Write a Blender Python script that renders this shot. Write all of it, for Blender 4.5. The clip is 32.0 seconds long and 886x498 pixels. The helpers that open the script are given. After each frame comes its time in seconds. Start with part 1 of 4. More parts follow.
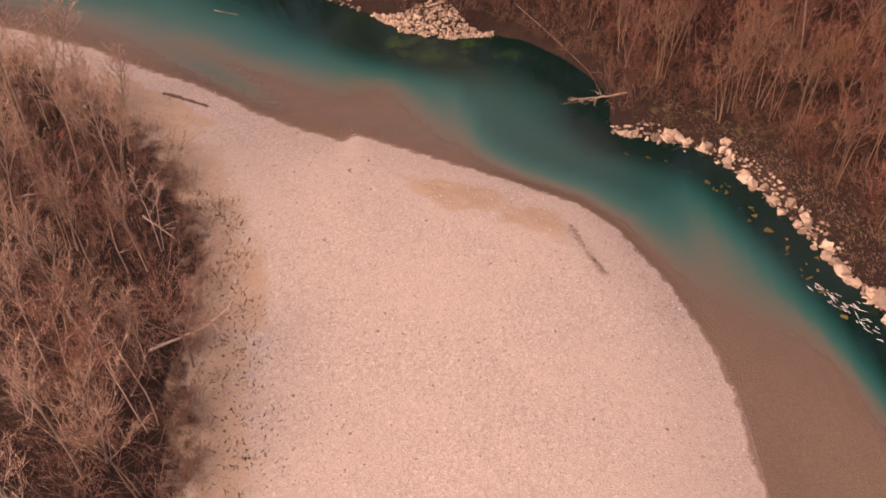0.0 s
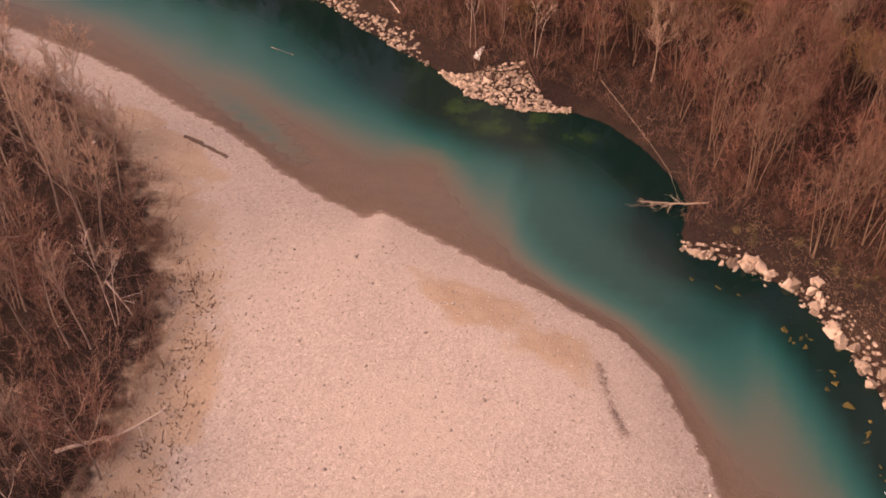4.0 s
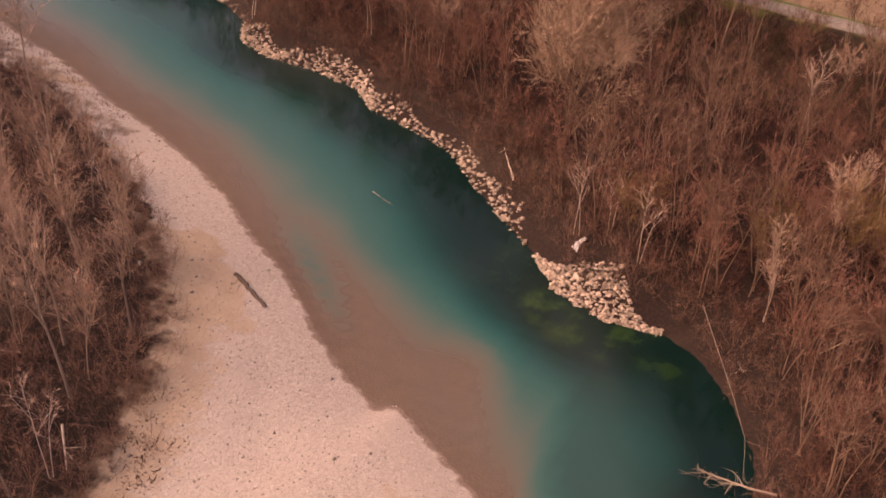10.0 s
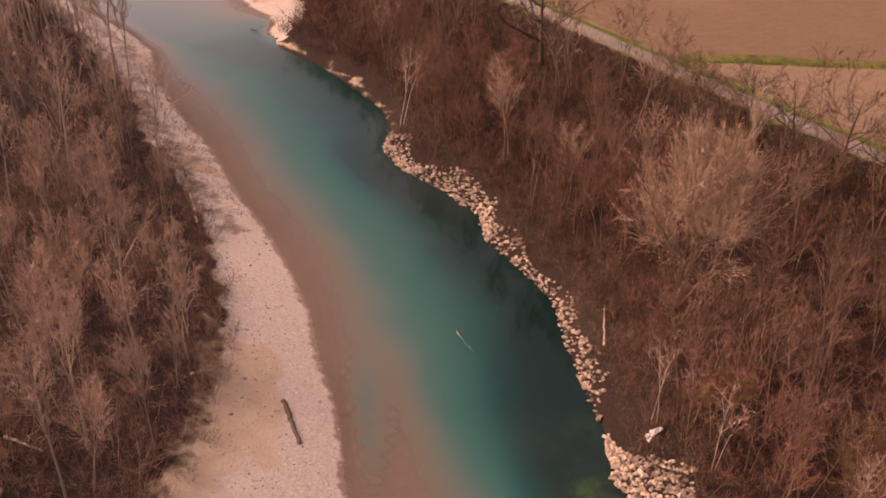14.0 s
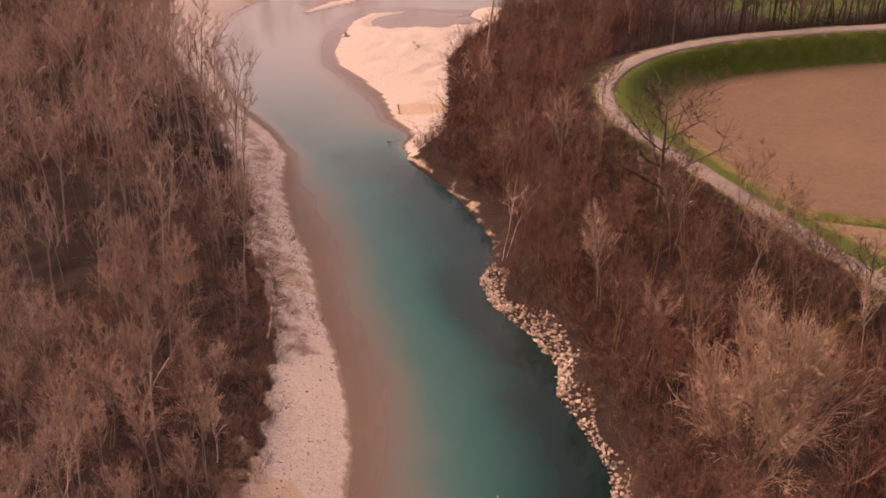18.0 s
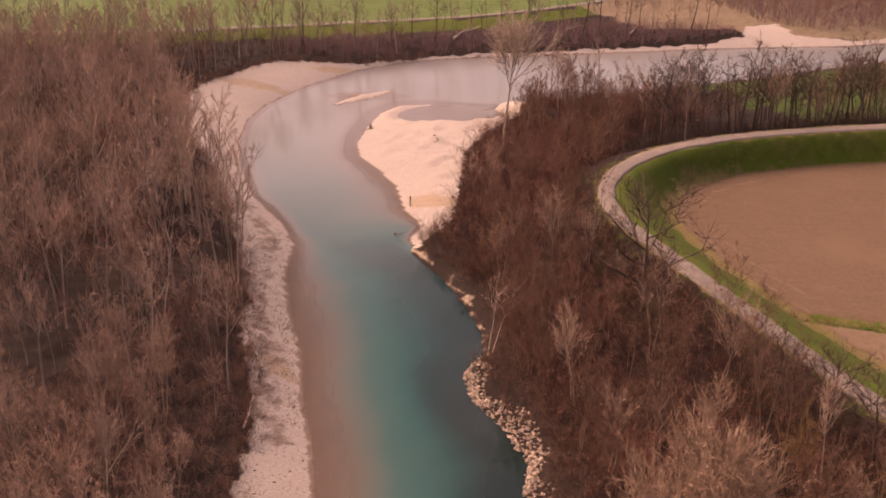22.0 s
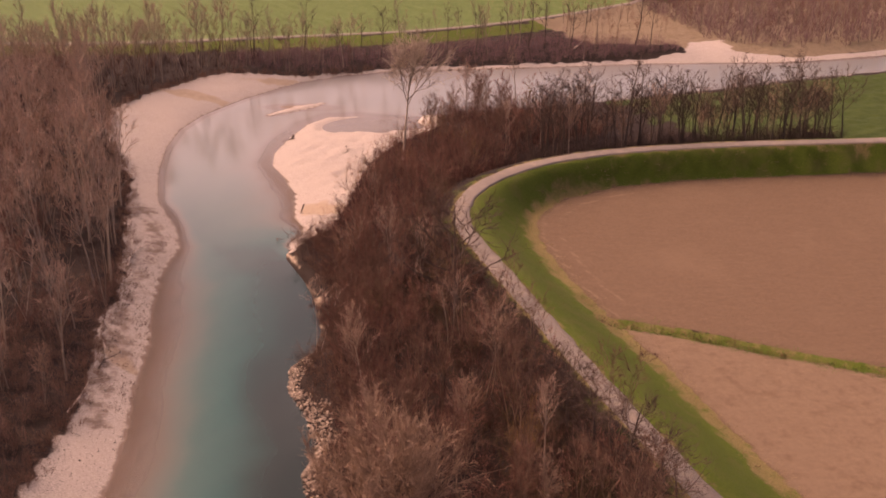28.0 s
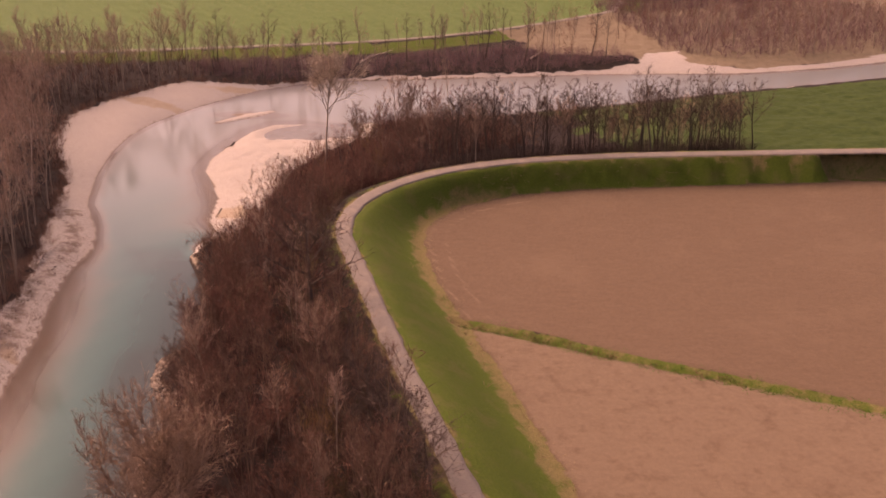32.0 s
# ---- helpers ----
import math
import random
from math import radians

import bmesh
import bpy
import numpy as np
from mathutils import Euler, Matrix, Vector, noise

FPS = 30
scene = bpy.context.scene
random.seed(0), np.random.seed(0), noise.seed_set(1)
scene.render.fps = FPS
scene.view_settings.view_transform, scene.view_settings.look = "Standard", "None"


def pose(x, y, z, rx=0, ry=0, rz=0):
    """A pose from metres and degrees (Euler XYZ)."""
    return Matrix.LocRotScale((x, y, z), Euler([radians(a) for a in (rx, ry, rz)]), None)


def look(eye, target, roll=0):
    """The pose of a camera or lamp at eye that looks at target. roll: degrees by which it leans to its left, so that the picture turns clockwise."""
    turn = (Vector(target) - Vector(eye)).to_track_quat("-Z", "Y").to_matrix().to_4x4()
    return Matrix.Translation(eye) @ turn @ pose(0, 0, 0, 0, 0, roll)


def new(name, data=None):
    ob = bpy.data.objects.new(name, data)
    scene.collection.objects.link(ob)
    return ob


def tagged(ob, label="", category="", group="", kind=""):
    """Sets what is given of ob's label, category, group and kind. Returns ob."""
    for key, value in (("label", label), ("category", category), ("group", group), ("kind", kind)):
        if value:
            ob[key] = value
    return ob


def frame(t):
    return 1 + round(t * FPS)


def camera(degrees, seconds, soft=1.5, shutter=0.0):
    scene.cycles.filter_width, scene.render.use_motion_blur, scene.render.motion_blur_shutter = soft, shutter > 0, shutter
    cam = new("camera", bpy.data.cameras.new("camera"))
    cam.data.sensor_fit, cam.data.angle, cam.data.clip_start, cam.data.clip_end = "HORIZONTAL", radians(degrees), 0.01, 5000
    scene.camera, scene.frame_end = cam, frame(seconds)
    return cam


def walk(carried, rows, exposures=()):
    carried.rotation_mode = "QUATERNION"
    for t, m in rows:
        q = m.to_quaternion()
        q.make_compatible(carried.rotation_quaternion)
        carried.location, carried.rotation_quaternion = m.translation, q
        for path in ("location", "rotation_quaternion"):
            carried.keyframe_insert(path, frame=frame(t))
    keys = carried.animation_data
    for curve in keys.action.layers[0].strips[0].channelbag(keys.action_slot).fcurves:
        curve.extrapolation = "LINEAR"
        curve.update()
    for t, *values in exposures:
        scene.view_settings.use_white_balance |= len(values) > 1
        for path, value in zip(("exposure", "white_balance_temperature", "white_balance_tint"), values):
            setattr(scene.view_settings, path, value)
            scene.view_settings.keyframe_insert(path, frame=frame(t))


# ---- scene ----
cam = camera(45.98, 32.0, soft=1.75)
# seconds, eye, heading, tilt and roll of the flight
ROWS = [
    (0.0, 0.00, -0.00, 59.75, 0.00, -43.90, 0.01),
    (1.0, 2.64, 3.42, 58.41, 1.96, -43.35, -0.09),
    (2.0, 5.08, 7.51, 57.51, 3.76, -43.30, 0.16),
    (3.0, 7.25, 11.49, 56.38, 7.53, -43.04, 0.15),
    (3.5, 8.34, 13.50, 55.69, 9.71, -42.83, 0.17),
    (5.5, 12.92, 20.65, 54.21, 15.08, -42.13, 0.14),
    (6.0, 14.16, 22.02, 54.25, 16.60, -41.78, 0.05),
    (7.0, 16.36, 24.80, 54.17, 19.94, -40.89, -0.03),
    (8.0, 18.31, 27.69, 54.25, 23.48, -39.79, -0.02),
    (9.0, 19.70, 30.62, 54.25, 26.56, -38.62, 0.21),
    (10.0, 21.35, 34.15, 54.27, 30.64, -37.45, 0.08),
    (11.0, 22.93, 37.26, 54.54, 33.88, -36.32, 0.06),
    (12.0, 24.28, 40.88, 54.68, 37.42, -35.17, 0.06),
    (13.0, 25.53, 44.62, 54.73, 41.85, -33.99, -0.05),
    (14.0, 26.38, 48.52, 54.98, 46.15, -32.82, -0.12),
    (14.5, 26.66, 50.42, 55.03, 48.19, -32.18, -0.11),
    (16.5, 27.65, 57.09, 54.99, 55.83, -29.17, 0.13),
    (17.0, 27.56, 58.61, 55.74, 56.97, -28.91, 0.37),
    (18.0, 28.52, 61.62, 56.33, 58.67, -27.57, 0.25),
    (19.0, 29.38, 63.99, 56.85, 60.55, -26.20, 0.12),
    (20.0, 30.29, 65.62, 57.24, 61.83, -24.56, 0.02),
    (20.5, 31.00, 66.12, 57.49, 62.03, -23.68, 0.06),
    (21.0, 31.88, 66.79, 57.85, 62.23, -23.17, -0.10),
    (22.0, 33.79, 68.53, 58.29, 62.51, -23.03, -0.22),
    (23.0, 36.34, 70.62, 58.67, 62.72, -22.93, -0.24),
    (24.0, 39.27, 73.27, 59.18, 63.07, -22.85, -0.27),
    (25.0, 42.70, 76.29, 59.84, 63.51, -22.80, -0.27),
    (25.5, 44.37, 77.96, 60.18, 63.73, -22.76, -0.27),
    (27.5, 51.49, 84.94, 61.89, 64.58, -22.75, -0.23),
    (28.0, 53.33, 87.04, 62.12, 64.89, -22.69, -0.30),
    (29.0, 57.34, 91.04, 62.99, 65.45, -22.65, -0.32),
    (30.0, 61.41, 95.47, 63.57, 66.07, -22.57, -0.40),
    (31.0, 66.15, 100.15, 64.69, 66.72, -22.55, -0.43),
    (32.0, 70.16, 105.48, 65.32, 67.41, -22.47, -0.55),
]


def flown(x, y, z, heading, tilt, roll):
    h, p = radians(heading), radians(tilt)
    ahead = Vector((-math.sin(h) * math.cos(p), math.cos(h) * math.cos(p), math.sin(p)))
    eye = Vector((x, y, z))
    return look(eye, eye + ahead, roll)


walk(cam, [(r[0], flown(*r[1:])) for r in ROWS], [(0.0, -0.17, 8480, 44), (8.0, -0.09, 8680, 45), (14.0, -0.05, 8780, 45), (22.0, -0.1, 8700, 46), (28.0, -0.15, 8740, 48), (32.0, -0.17, 8740, 49)])

# ---- world and sun ----
SUN_ELEVATION, SUN_TURN = radians(45), radians(234)
world = bpy.data.worlds.new("sky")
scene.world = world
world.use_nodes = True
sky = world.node_tree.nodes.new("ShaderNodeTexSky")
sky.sky_type, sky.sun_disc = "NISHITA", False
sky.sun_elevation, sky.sun_rotation = SUN_ELEVATION, SUN_TURN
sky.air_density, sky.dust_density, sky.ozone_density = 0.9, 9.0, 0.5
back = world.node_tree.nodes["Background"]
back.inputs["Strength"].default_value = 0.275
world.node_tree.links.new(sky.outputs["Color"], back.inputs["Color"])
sun = new("sun", bpy.data.lights.new("sun", "SUN"))
sun.data.energy, sun.data.angle, sun.data.color = 0.8, radians(20), (1.0, 0.93, 0.84)
toward = Vector((math.sin(SUN_TURN) * math.cos(SUN_ELEVATION), math.cos(SUN_TURN) * math.cos(SUN_ELEVATION), math.sin(SUN_ELEVATION)))
sun.matrix_world = look(toward * 300, (0, 0, 0))

# ---- material helpers ----


class Nodes:
    """Short names for the nodes of one material."""

    def __init__(self, name):
        self.mat = bpy.data.materials.new(name)
        self.mat.use_nodes = True
        self.tree = self.mat.node_tree
        self.bsdf = self.tree.nodes["Principled BSDF"]
        self.out = self.tree.nodes["Material Output"]

    def add(self, kind, **values):
        node = self.tree.nodes.new(kind)
        for key, value in values.items():
            setattr(node, key, value)
        return node

    def link(self, a, b):
        self.tree.links.new(a, b)

    def noise(self, scale, detail=4.0, rough=0.6, stretch=(1, 1, 1), turn=0.0):
        coord = self.add("ShaderNodeNewGeometry")
        spun = self.add("ShaderNodeMapping")
        spun.inputs["Rotation"].default_value = (0, 0, radians(turn))
        grid = self.add("ShaderNodeMapping")
        grid.inputs["Scale"].default_value = stretch
        self.link(coord.outputs["Position"], spun.inputs["Vector"])
        self.link(spun.outputs["Vector"], grid.inputs["Vector"])
        tex = self.add("ShaderNodeTexNoise")
        tex.inputs["Scale"].default_value, tex.inputs["Detail"].default_value, tex.inputs["Roughness"].default_value = scale, detail, rough
        self.link(grid.outputs["Vector"], tex.inputs["Vector"])
        return tex.outputs["Fac"]

    def cells(self, scale):
        coord = self.add("ShaderNodeNewGeometry")
        tex = self.add("ShaderNodeTexVoronoi")
        tex.inputs["Scale"].default_value = scale
        self.link(coord.outputs["Position"], tex.inputs["Vector"])
        return tex

    def ramp(self, fac, *stops, soft="LINEAR"):
        node = self.add("ShaderNodeValToRGB")
        band = node.color_ramp
        band.interpolation = soft
        while len(band.elements) < len(stops):
            band.elements.new(0.5)
        for element, (place, colour) in zip(band.elements, stops):
            element.position, element.color = place, (*colour, 1)
        self.link(fac, node.inputs["Fac"])
        return node.outputs["Color"]

    def level(self, fac, low, high):
        node = self.add("ShaderNodeMapRange", interpolation_type="SMOOTHSTEP")
        node.inputs["From Min"].default_value, node.inputs["From Max"].default_value = low, high
        self.link(fac, node.inputs["Value"])
        return node.outputs["Result"]

    def math(self, op, a, b):
        node = self.add("ShaderNodeMath", operation=op)
        for socket, value in zip(node.inputs, (a, b)):
            if isinstance(value, (int, float)):
                socket.default_value = value
            else:
                self.link(value, socket)
        return node.outputs[0]

    def mix(self, fac, a, b, blend="MIX"):
        node = self.add("ShaderNodeMix", data_type="RGBA", blend_type=blend)
        for socket, value in ((node.inputs["Factor"], fac), (node.inputs[6], a), (node.inputs[7], b)):
            if isinstance(value, (int, float)):
                socket.default_value = value
            elif isinstance(value, tuple):
                socket.default_value = (*value, 1)
            else:
                self.link(value, socket)
        return node.outputs[2]

    def field(self, name):
        node = self.add("ShaderNodeAttribute", attribute_name=name)
        return node.outputs["Fac"]

    def finish(self, colour, rough=0.85, bump=None, strength=0.4, distance=0.1, spec=0.3):
        if isinstance(colour, tuple):
            self.bsdf.inputs["Base Color"].default_value = (*colour, 1)
        else:
            self.link(colour, self.bsdf.inputs["Base Color"])
        self.bsdf.inputs["Roughness"].default_value = rough
        self.bsdf.inputs["Specular IOR Level"].default_value = spec
        if bump is not None:
            node = self.add("ShaderNodeBump")
            node.inputs["Strength"].default_value, node.inputs["Distance"].default_value = strength, distance
            self.link(bump, node.inputs["Height"])
            self.link(node.outputs["Normal"], self.bsdf.inputs["Normal"])
        return self.mat


def ground_material():
    n = Nodes("ground")
    wide, mid, fine = n.noise(0.09, 5), n.noise(0.6, 5), n.noise(5.0, 6, 0.7)
    stones = n.cells(6.5)
    # bleached river gravel, pebble by pebble
    pebble = n.ramp(stones.outputs["Color"], (0.0, (0.255, 0.217, 0.192)), (0.45, (0.340, 0.293, 0.255)), (0.8, (0.383, 0.332, 0.289)), (1.0, (0.477, 0.421, 0.371)))
    gravel = n.mix(n.level(wide, 0.42, 0.62), pebble, (0.374, 0.319, 0.272), "MIX")
    gravel = n.mix(0.55, gravel, pebble)
    gravel = n.mix(n.math("MULTIPLY", n.level(fine, 0.55, 0.75), 0.35), gravel, (0.222, 0.187, 0.161))
    sand = n.ramp(mid, (0.3, (0.275, 0.204, 0.144)), (0.7, (0.350, 0.275, 0.205)))
    # brown litter taken near black, so its colour carries shade between the trees
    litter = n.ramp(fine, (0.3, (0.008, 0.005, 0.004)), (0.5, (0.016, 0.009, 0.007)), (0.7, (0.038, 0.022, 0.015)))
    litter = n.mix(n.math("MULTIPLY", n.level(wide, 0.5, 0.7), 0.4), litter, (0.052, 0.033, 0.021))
    grass = n.ramp(fine, (0.3, (0.036, 0.064, 0.006)), (0.7, (0.090, 0.120, 0.014)))
    grass = n.mix(n.math("MULTIPLY", n.level(n.noise(0.28, 5, 0.65), 0.46, 0.66), 0.55), grass, (0.098, 0.096, 0.028))
    meadow = n.ramp(mid, (0.3, (0.022, 0.045, 0.007)), (0.7, (0.045, 0.068, 0.013)))
    rows = n.math("ADD", n.math("MULTIPLY", n.noise(1.0, 4, 0.65, (0.3, 1.2, 1), -67), 0.3), n.math("MULTIPLY", n.noise(1.7, 5, 0.75), 0.7))
    soil = n.ramp(rows, (0.34, (0.104, 0.0665, 0.041)), (0.66, (0.144, 0.0925, 0.057)))
    soil = n.mix(n.math("MULTIPLY", n.level(wide, 0.48, 0.75), 0.5), soil, (0.165, 0.109, 0.068))
    worn = n.ramp(rows, (0.3, (0.140, 0.094, 0.060)), (0.7, (0.186, 0.127, 0.081)))
    straw = n.ramp(fine, (0.3, (0.110, 0.086, 0.030)), (0.7, (0.205, 0.160, 0.066)))
    wet = n.ramp(fine, (0.3, (0.13, 0.093, 0.075)), (0.7, (0.21, 0.155, 0.125)))
    crop = n.ramp(mid, (0.3, (0.060, 0.105, 0.027)), (0.7, (0.094, 0.135, 0.038)))
    stubble = n.ramp(mid, (0.3, (0.150, 0.112, 0.070)), (0.7, (0.200, 0.150, 0.098)))
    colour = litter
    ragged = n.math("MULTIPLY", n.math("SUBTRACT", mid, 0.5), 0.9)
    for name, layer in (("gravel", gravel), ("sand", sand), ("grass", grass), ("meadow", meadow), ("straw", straw), ("soil", soil), ("worn", worn), ("crop", crop), ("stubble", stubble), ("wet", wet)):
        fac = n.level(n.math("ADD", n.field(name), ragged), 0.35, 0.65)
        colour = n.mix(fac, colour, layer)
    lumps = n.math("ADD", n.math("MULTIPLY", stones.outputs["Distance"], 0.6), fine)
    return n.finish(colour, 0.92, lumps, 0.6, 0.12, 0.2)


def water_material():
    n = Nodes("river_water")
    depth_mirror = n.field("depth_mirror")
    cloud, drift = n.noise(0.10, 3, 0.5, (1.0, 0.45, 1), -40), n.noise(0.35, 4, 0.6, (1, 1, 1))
    deep = n.math("ADD", depth_mirror, n.math("MULTIPLY", n.math("SUBTRACT", cloud, 0.5), 0.5))
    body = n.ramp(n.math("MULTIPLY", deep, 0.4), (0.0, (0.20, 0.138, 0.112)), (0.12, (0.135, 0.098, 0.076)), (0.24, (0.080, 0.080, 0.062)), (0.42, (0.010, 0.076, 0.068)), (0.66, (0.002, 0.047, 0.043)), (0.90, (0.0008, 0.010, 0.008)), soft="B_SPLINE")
    body = n.mix(n.math("MULTIPLY", n.field("weed"), n.math("MULTIPLY", n.level(drift, 0.45, 0.75), 0.55)), body, (0.035, 0.085, 0.012))
    # lighter patches in the body colour paint cloud gaps mirrored on the river
    cloud_sheen = n.noise(0.045, 3, 0.5, (1.0, 0.55, 1), -35)
    body = n.mix(n.math("MULTIPLY", n.level(cloud_sheen, 0.42, 0.70), 0.13), body, (0.110, 0.125, 0.115))
    # far reach paled in its colour, for the low sky mirrored there
    body = n.mix(n.math("MULTIPLY", n.field("sky_sheen"), n.math("ADD", 0.66, n.math("MULTIPLY", cloud, 0.18))), body, (0.245, 0.218, 0.206))
    ripple = n.math("ADD", n.noise(1.1, 3, 0.5), n.math("MULTIPLY", n.noise(3.5, 2), 0.35))
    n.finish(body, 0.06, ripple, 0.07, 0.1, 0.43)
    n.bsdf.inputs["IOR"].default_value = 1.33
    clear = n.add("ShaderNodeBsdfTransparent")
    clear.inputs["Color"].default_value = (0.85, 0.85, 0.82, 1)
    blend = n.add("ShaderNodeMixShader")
    n.link(n.math("MAXIMUM", n.level(deep, -0.15, 0.7), n.math("MULTIPLY", n.field("sky_sheen"), 0.85)), blend.inputs["Fac"])
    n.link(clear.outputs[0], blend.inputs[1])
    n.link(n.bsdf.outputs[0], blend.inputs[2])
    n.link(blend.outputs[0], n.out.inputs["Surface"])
    return n.mat


def rock_material(name, low, high):
    n = Nodes(name)
    shade = n.add("ShaderNodeObjectInfo").outputs["Random"]
    isle = n.add("ShaderNodeNewGeometry").outputs["Random Per Island"]
    grain, fine = n.noise(2.2, 6), n.noise(14, 5)
    mixed = n.math("FRACT", n.math("ADD", shade, isle), 0)
    colour = n.ramp(mixed, (0.0, low), (0.5, tuple((a + b) / 2 for a, b in zip(low, high))), (1.0, high))
    colour = n.mix(n.level(grain, 0.5, 0.72), colour, tuple(0.55 * a for a in low))
    return n.finish(colour, 0.85, n.math("ADD", grain, n.math("MULTIPLY", fine, 0.3)), 0.5, 0.08)


def wood_material(name, low, high):
    n = Nodes(name)
    shade = n.add("ShaderNodeObjectInfo").outputs["Random"]
    isle = n.add("ShaderNodeNewGeometry").outputs["Random Per Island"]
    mixed = n.math("ADD", n.math("MULTIPLY", shade, 0.6), n.math("MULTIPLY", isle, 0.4))
    colour = n.ramp(mixed, (0.0, low), (1.0, high))
    streak = n.noise(3.0, 4, 0.6, (1, 1, 0.2))
    colour = n.mix(n.math("MULTIPLY", n.level(streak, 0.5, 0.7), 0.4), colour, tuple(0.5 * a for a in low))
    return n.finish(colour, 0.9, streak, 0.3, 0.03, 0.15)


def track_material():
    n = Nodes("gravel_track")
    fine, mid = n.noise(9, 6, 0.7), n.noise(0.7, 4)
    colour = n.ramp(fine, (0.3, (0.125, 0.102, 0.088)), (0.7, (0.215, 0.182, 0.156)))
    colour = n.mix(n.math("MULTIPLY", n.level(mid, 0.5, 0.7), 0.5), colour, (0.264, 0.208, 0.160))
    return n.finish(colour, 0.95, fine, 0.4, 0.05)


def plain_material(name, colour, rough=0.7):
    n = Nodes(name)
    fine = n.noise(6, 4)
    return n.finish(n.mix(n.math("MULTIPLY", fine, 0.4), colour, tuple(0.6 * c for c in colour)), rough, fine, 0.3, 0.03)


GROUND, WATER, TRACK = ground_material(), water_material(), track_material()
BOULDER = rock_material("pale_limestone", (0.14, 0.103, 0.077), (0.44, 0.345, 0.265))
SUNKEN = rock_material("algae_stone", (0.030, 0.030, 0.007), (0.10, 0.076, 0.017))
PEBBLE = rock_material("river_pebble", (0.20, 0.172, 0.150), (0.45, 0.40, 0.352))
PALE_BARK = wood_material("pale_bark", (0.165, 0.123, 0.094), (0.374, 0.297, 0.231))
DARK_BARK = wood_material("dark_bark", (0.055, 0.040, 0.032), (0.12, 0.088, 0.07))
GREY_TWIG = wood_material("grey_brown_twigs", (0.23, 0.146, 0.110), (0.49, 0.325, 0.246))
RED_TWIG = wood_material("red_brown_twigs", (0.118, 0.053, 0.038), (0.232, 0.110, 0.079))
TAN_TWIG = wood_material("tan_willow_twigs", (0.26, 0.170, 0.116), (0.40, 0.272, 0.190))
OCHRE_TWIG = wood_material("ochre_willow_twigs", (0.15, 0.088, 0.034), (0.24, 0.145, 0.06))
GREY_BRUSH = wood_material("grey_brushwood", (0.115, 0.065, 0.049), (0.24, 0.141, 0.105))
FAR_BRUSH = wood_material("purple_brown_brushwood", (0.155, 0.092, 0.090), (0.30, 0.187, 0.180))
BRUSH = wood_material("dark_brushwood", (0.046, 0.019, 0.014), (0.112, 0.052, 0.037))
SHRUB = wood_material("red_brown_shrub", (0.132, 0.061, 0.044), (0.265, 0.130, 0.094))
SAPLING = wood_material("sapling_wood", (0.125, 0.074, 0.055), (0.28, 0.172, 0.126))
DARK_TWIG = wood_material("dark_twigs", (0.062, 0.040, 0.032), (0.135, 0.088, 0.068))
DRIFT = wood_material("bleached_driftwood", (0.38, 0.30, 0.24), (0.58, 0.48, 0.40))
DRY_REED = wood_material("dry_reed", (0.196, 0.140, 0.077), (0.322, 0.238, 0.140))
GREEN_LEAF = wood_material("green_blades", (0.035, 0.075, 0.012), (0.10, 0.17, 0.035))

# ---- plan of the place, in metres ----
LEFT_SHORE = [(18, -400), (21, -60), (21.8, 20), (21.4, 38.3), (21.1, 47.3), (20.3, 51.6), (18.1, 58.1), (14.6, 64.9), (11.7, 67.8), (5.6, 71), (1.8, 72.8),
    (-3.7, 75.4), (-8.3, 77.6), (-9.2, 76.4), (-13.2, 78.2), (-18, 81.0), (-21, 83.3), (-24.4, 85.5), (-29.4, 87.9), (-36, 91.8), (-42.8, 94.7), (-50.3, 97.3),
    (-58.4, 99.5), (-68.3, 103), (-79, 105.5), (-90, 109), (-99.6, 113.8), (-108, 115), (-122, 114.8), (-138, 118), (-153, 122.5), (-165, 127.8), (-174, 134.5),
    (-184, 146.5), (-191, 158), (-194.5, 165), (-196, 176), (-195, 188), (-188, 208), (-178.5, 236.5), (-173, 253), (-165, 272), (-158, 287), (-153, 312), (-152, 340), (-160, 420), (-180, 700)]
RIGHT_SHORE = [(70, -400), (52, -60), (43, 20), (37.6, 45), (34.2, 54.5), (32.7, 58.2), (29.5, 65.5), (27.5, 70), (24, 74.9), (19.6, 76.9), (16.2, 77.9), (15.6, 79.5), (16.2, 82.5),
    (15.2, 85.8), (12.2, 90), (8.6, 93.2), (5.3, 94.4), (0.8, 93.5), (-4.1, 94.8), (-7.6, 98.1), (-12, 101.2), (-17.5, 105), (-22, 108.8), (-26, 110), (-33.2, 111.7),
    (-37, 114.7), (-44, 115.7), (-50, 115.6), (-55.2, 117.4), (-57.6, 121), (-63, 123.9), (-70, 125.7), (-78.5, 126.9), (-88.2, 127), (-93.8, 129.4), (-97, 133), (-105, 134),
    (-116, 137.6), (-125, 138.2), (-132.5, 138.4), (-140, 141), (-149, 147), (-157, 153.5), (-160.5, 159.5), (-158, 166), (-151, 173), (-146, 185), (-143, 210), (-140, 240),
    (-138.5, 270), (-136.5, 288), (-134, 317), (-128, 345), (-132, 420), (-150, 700)]
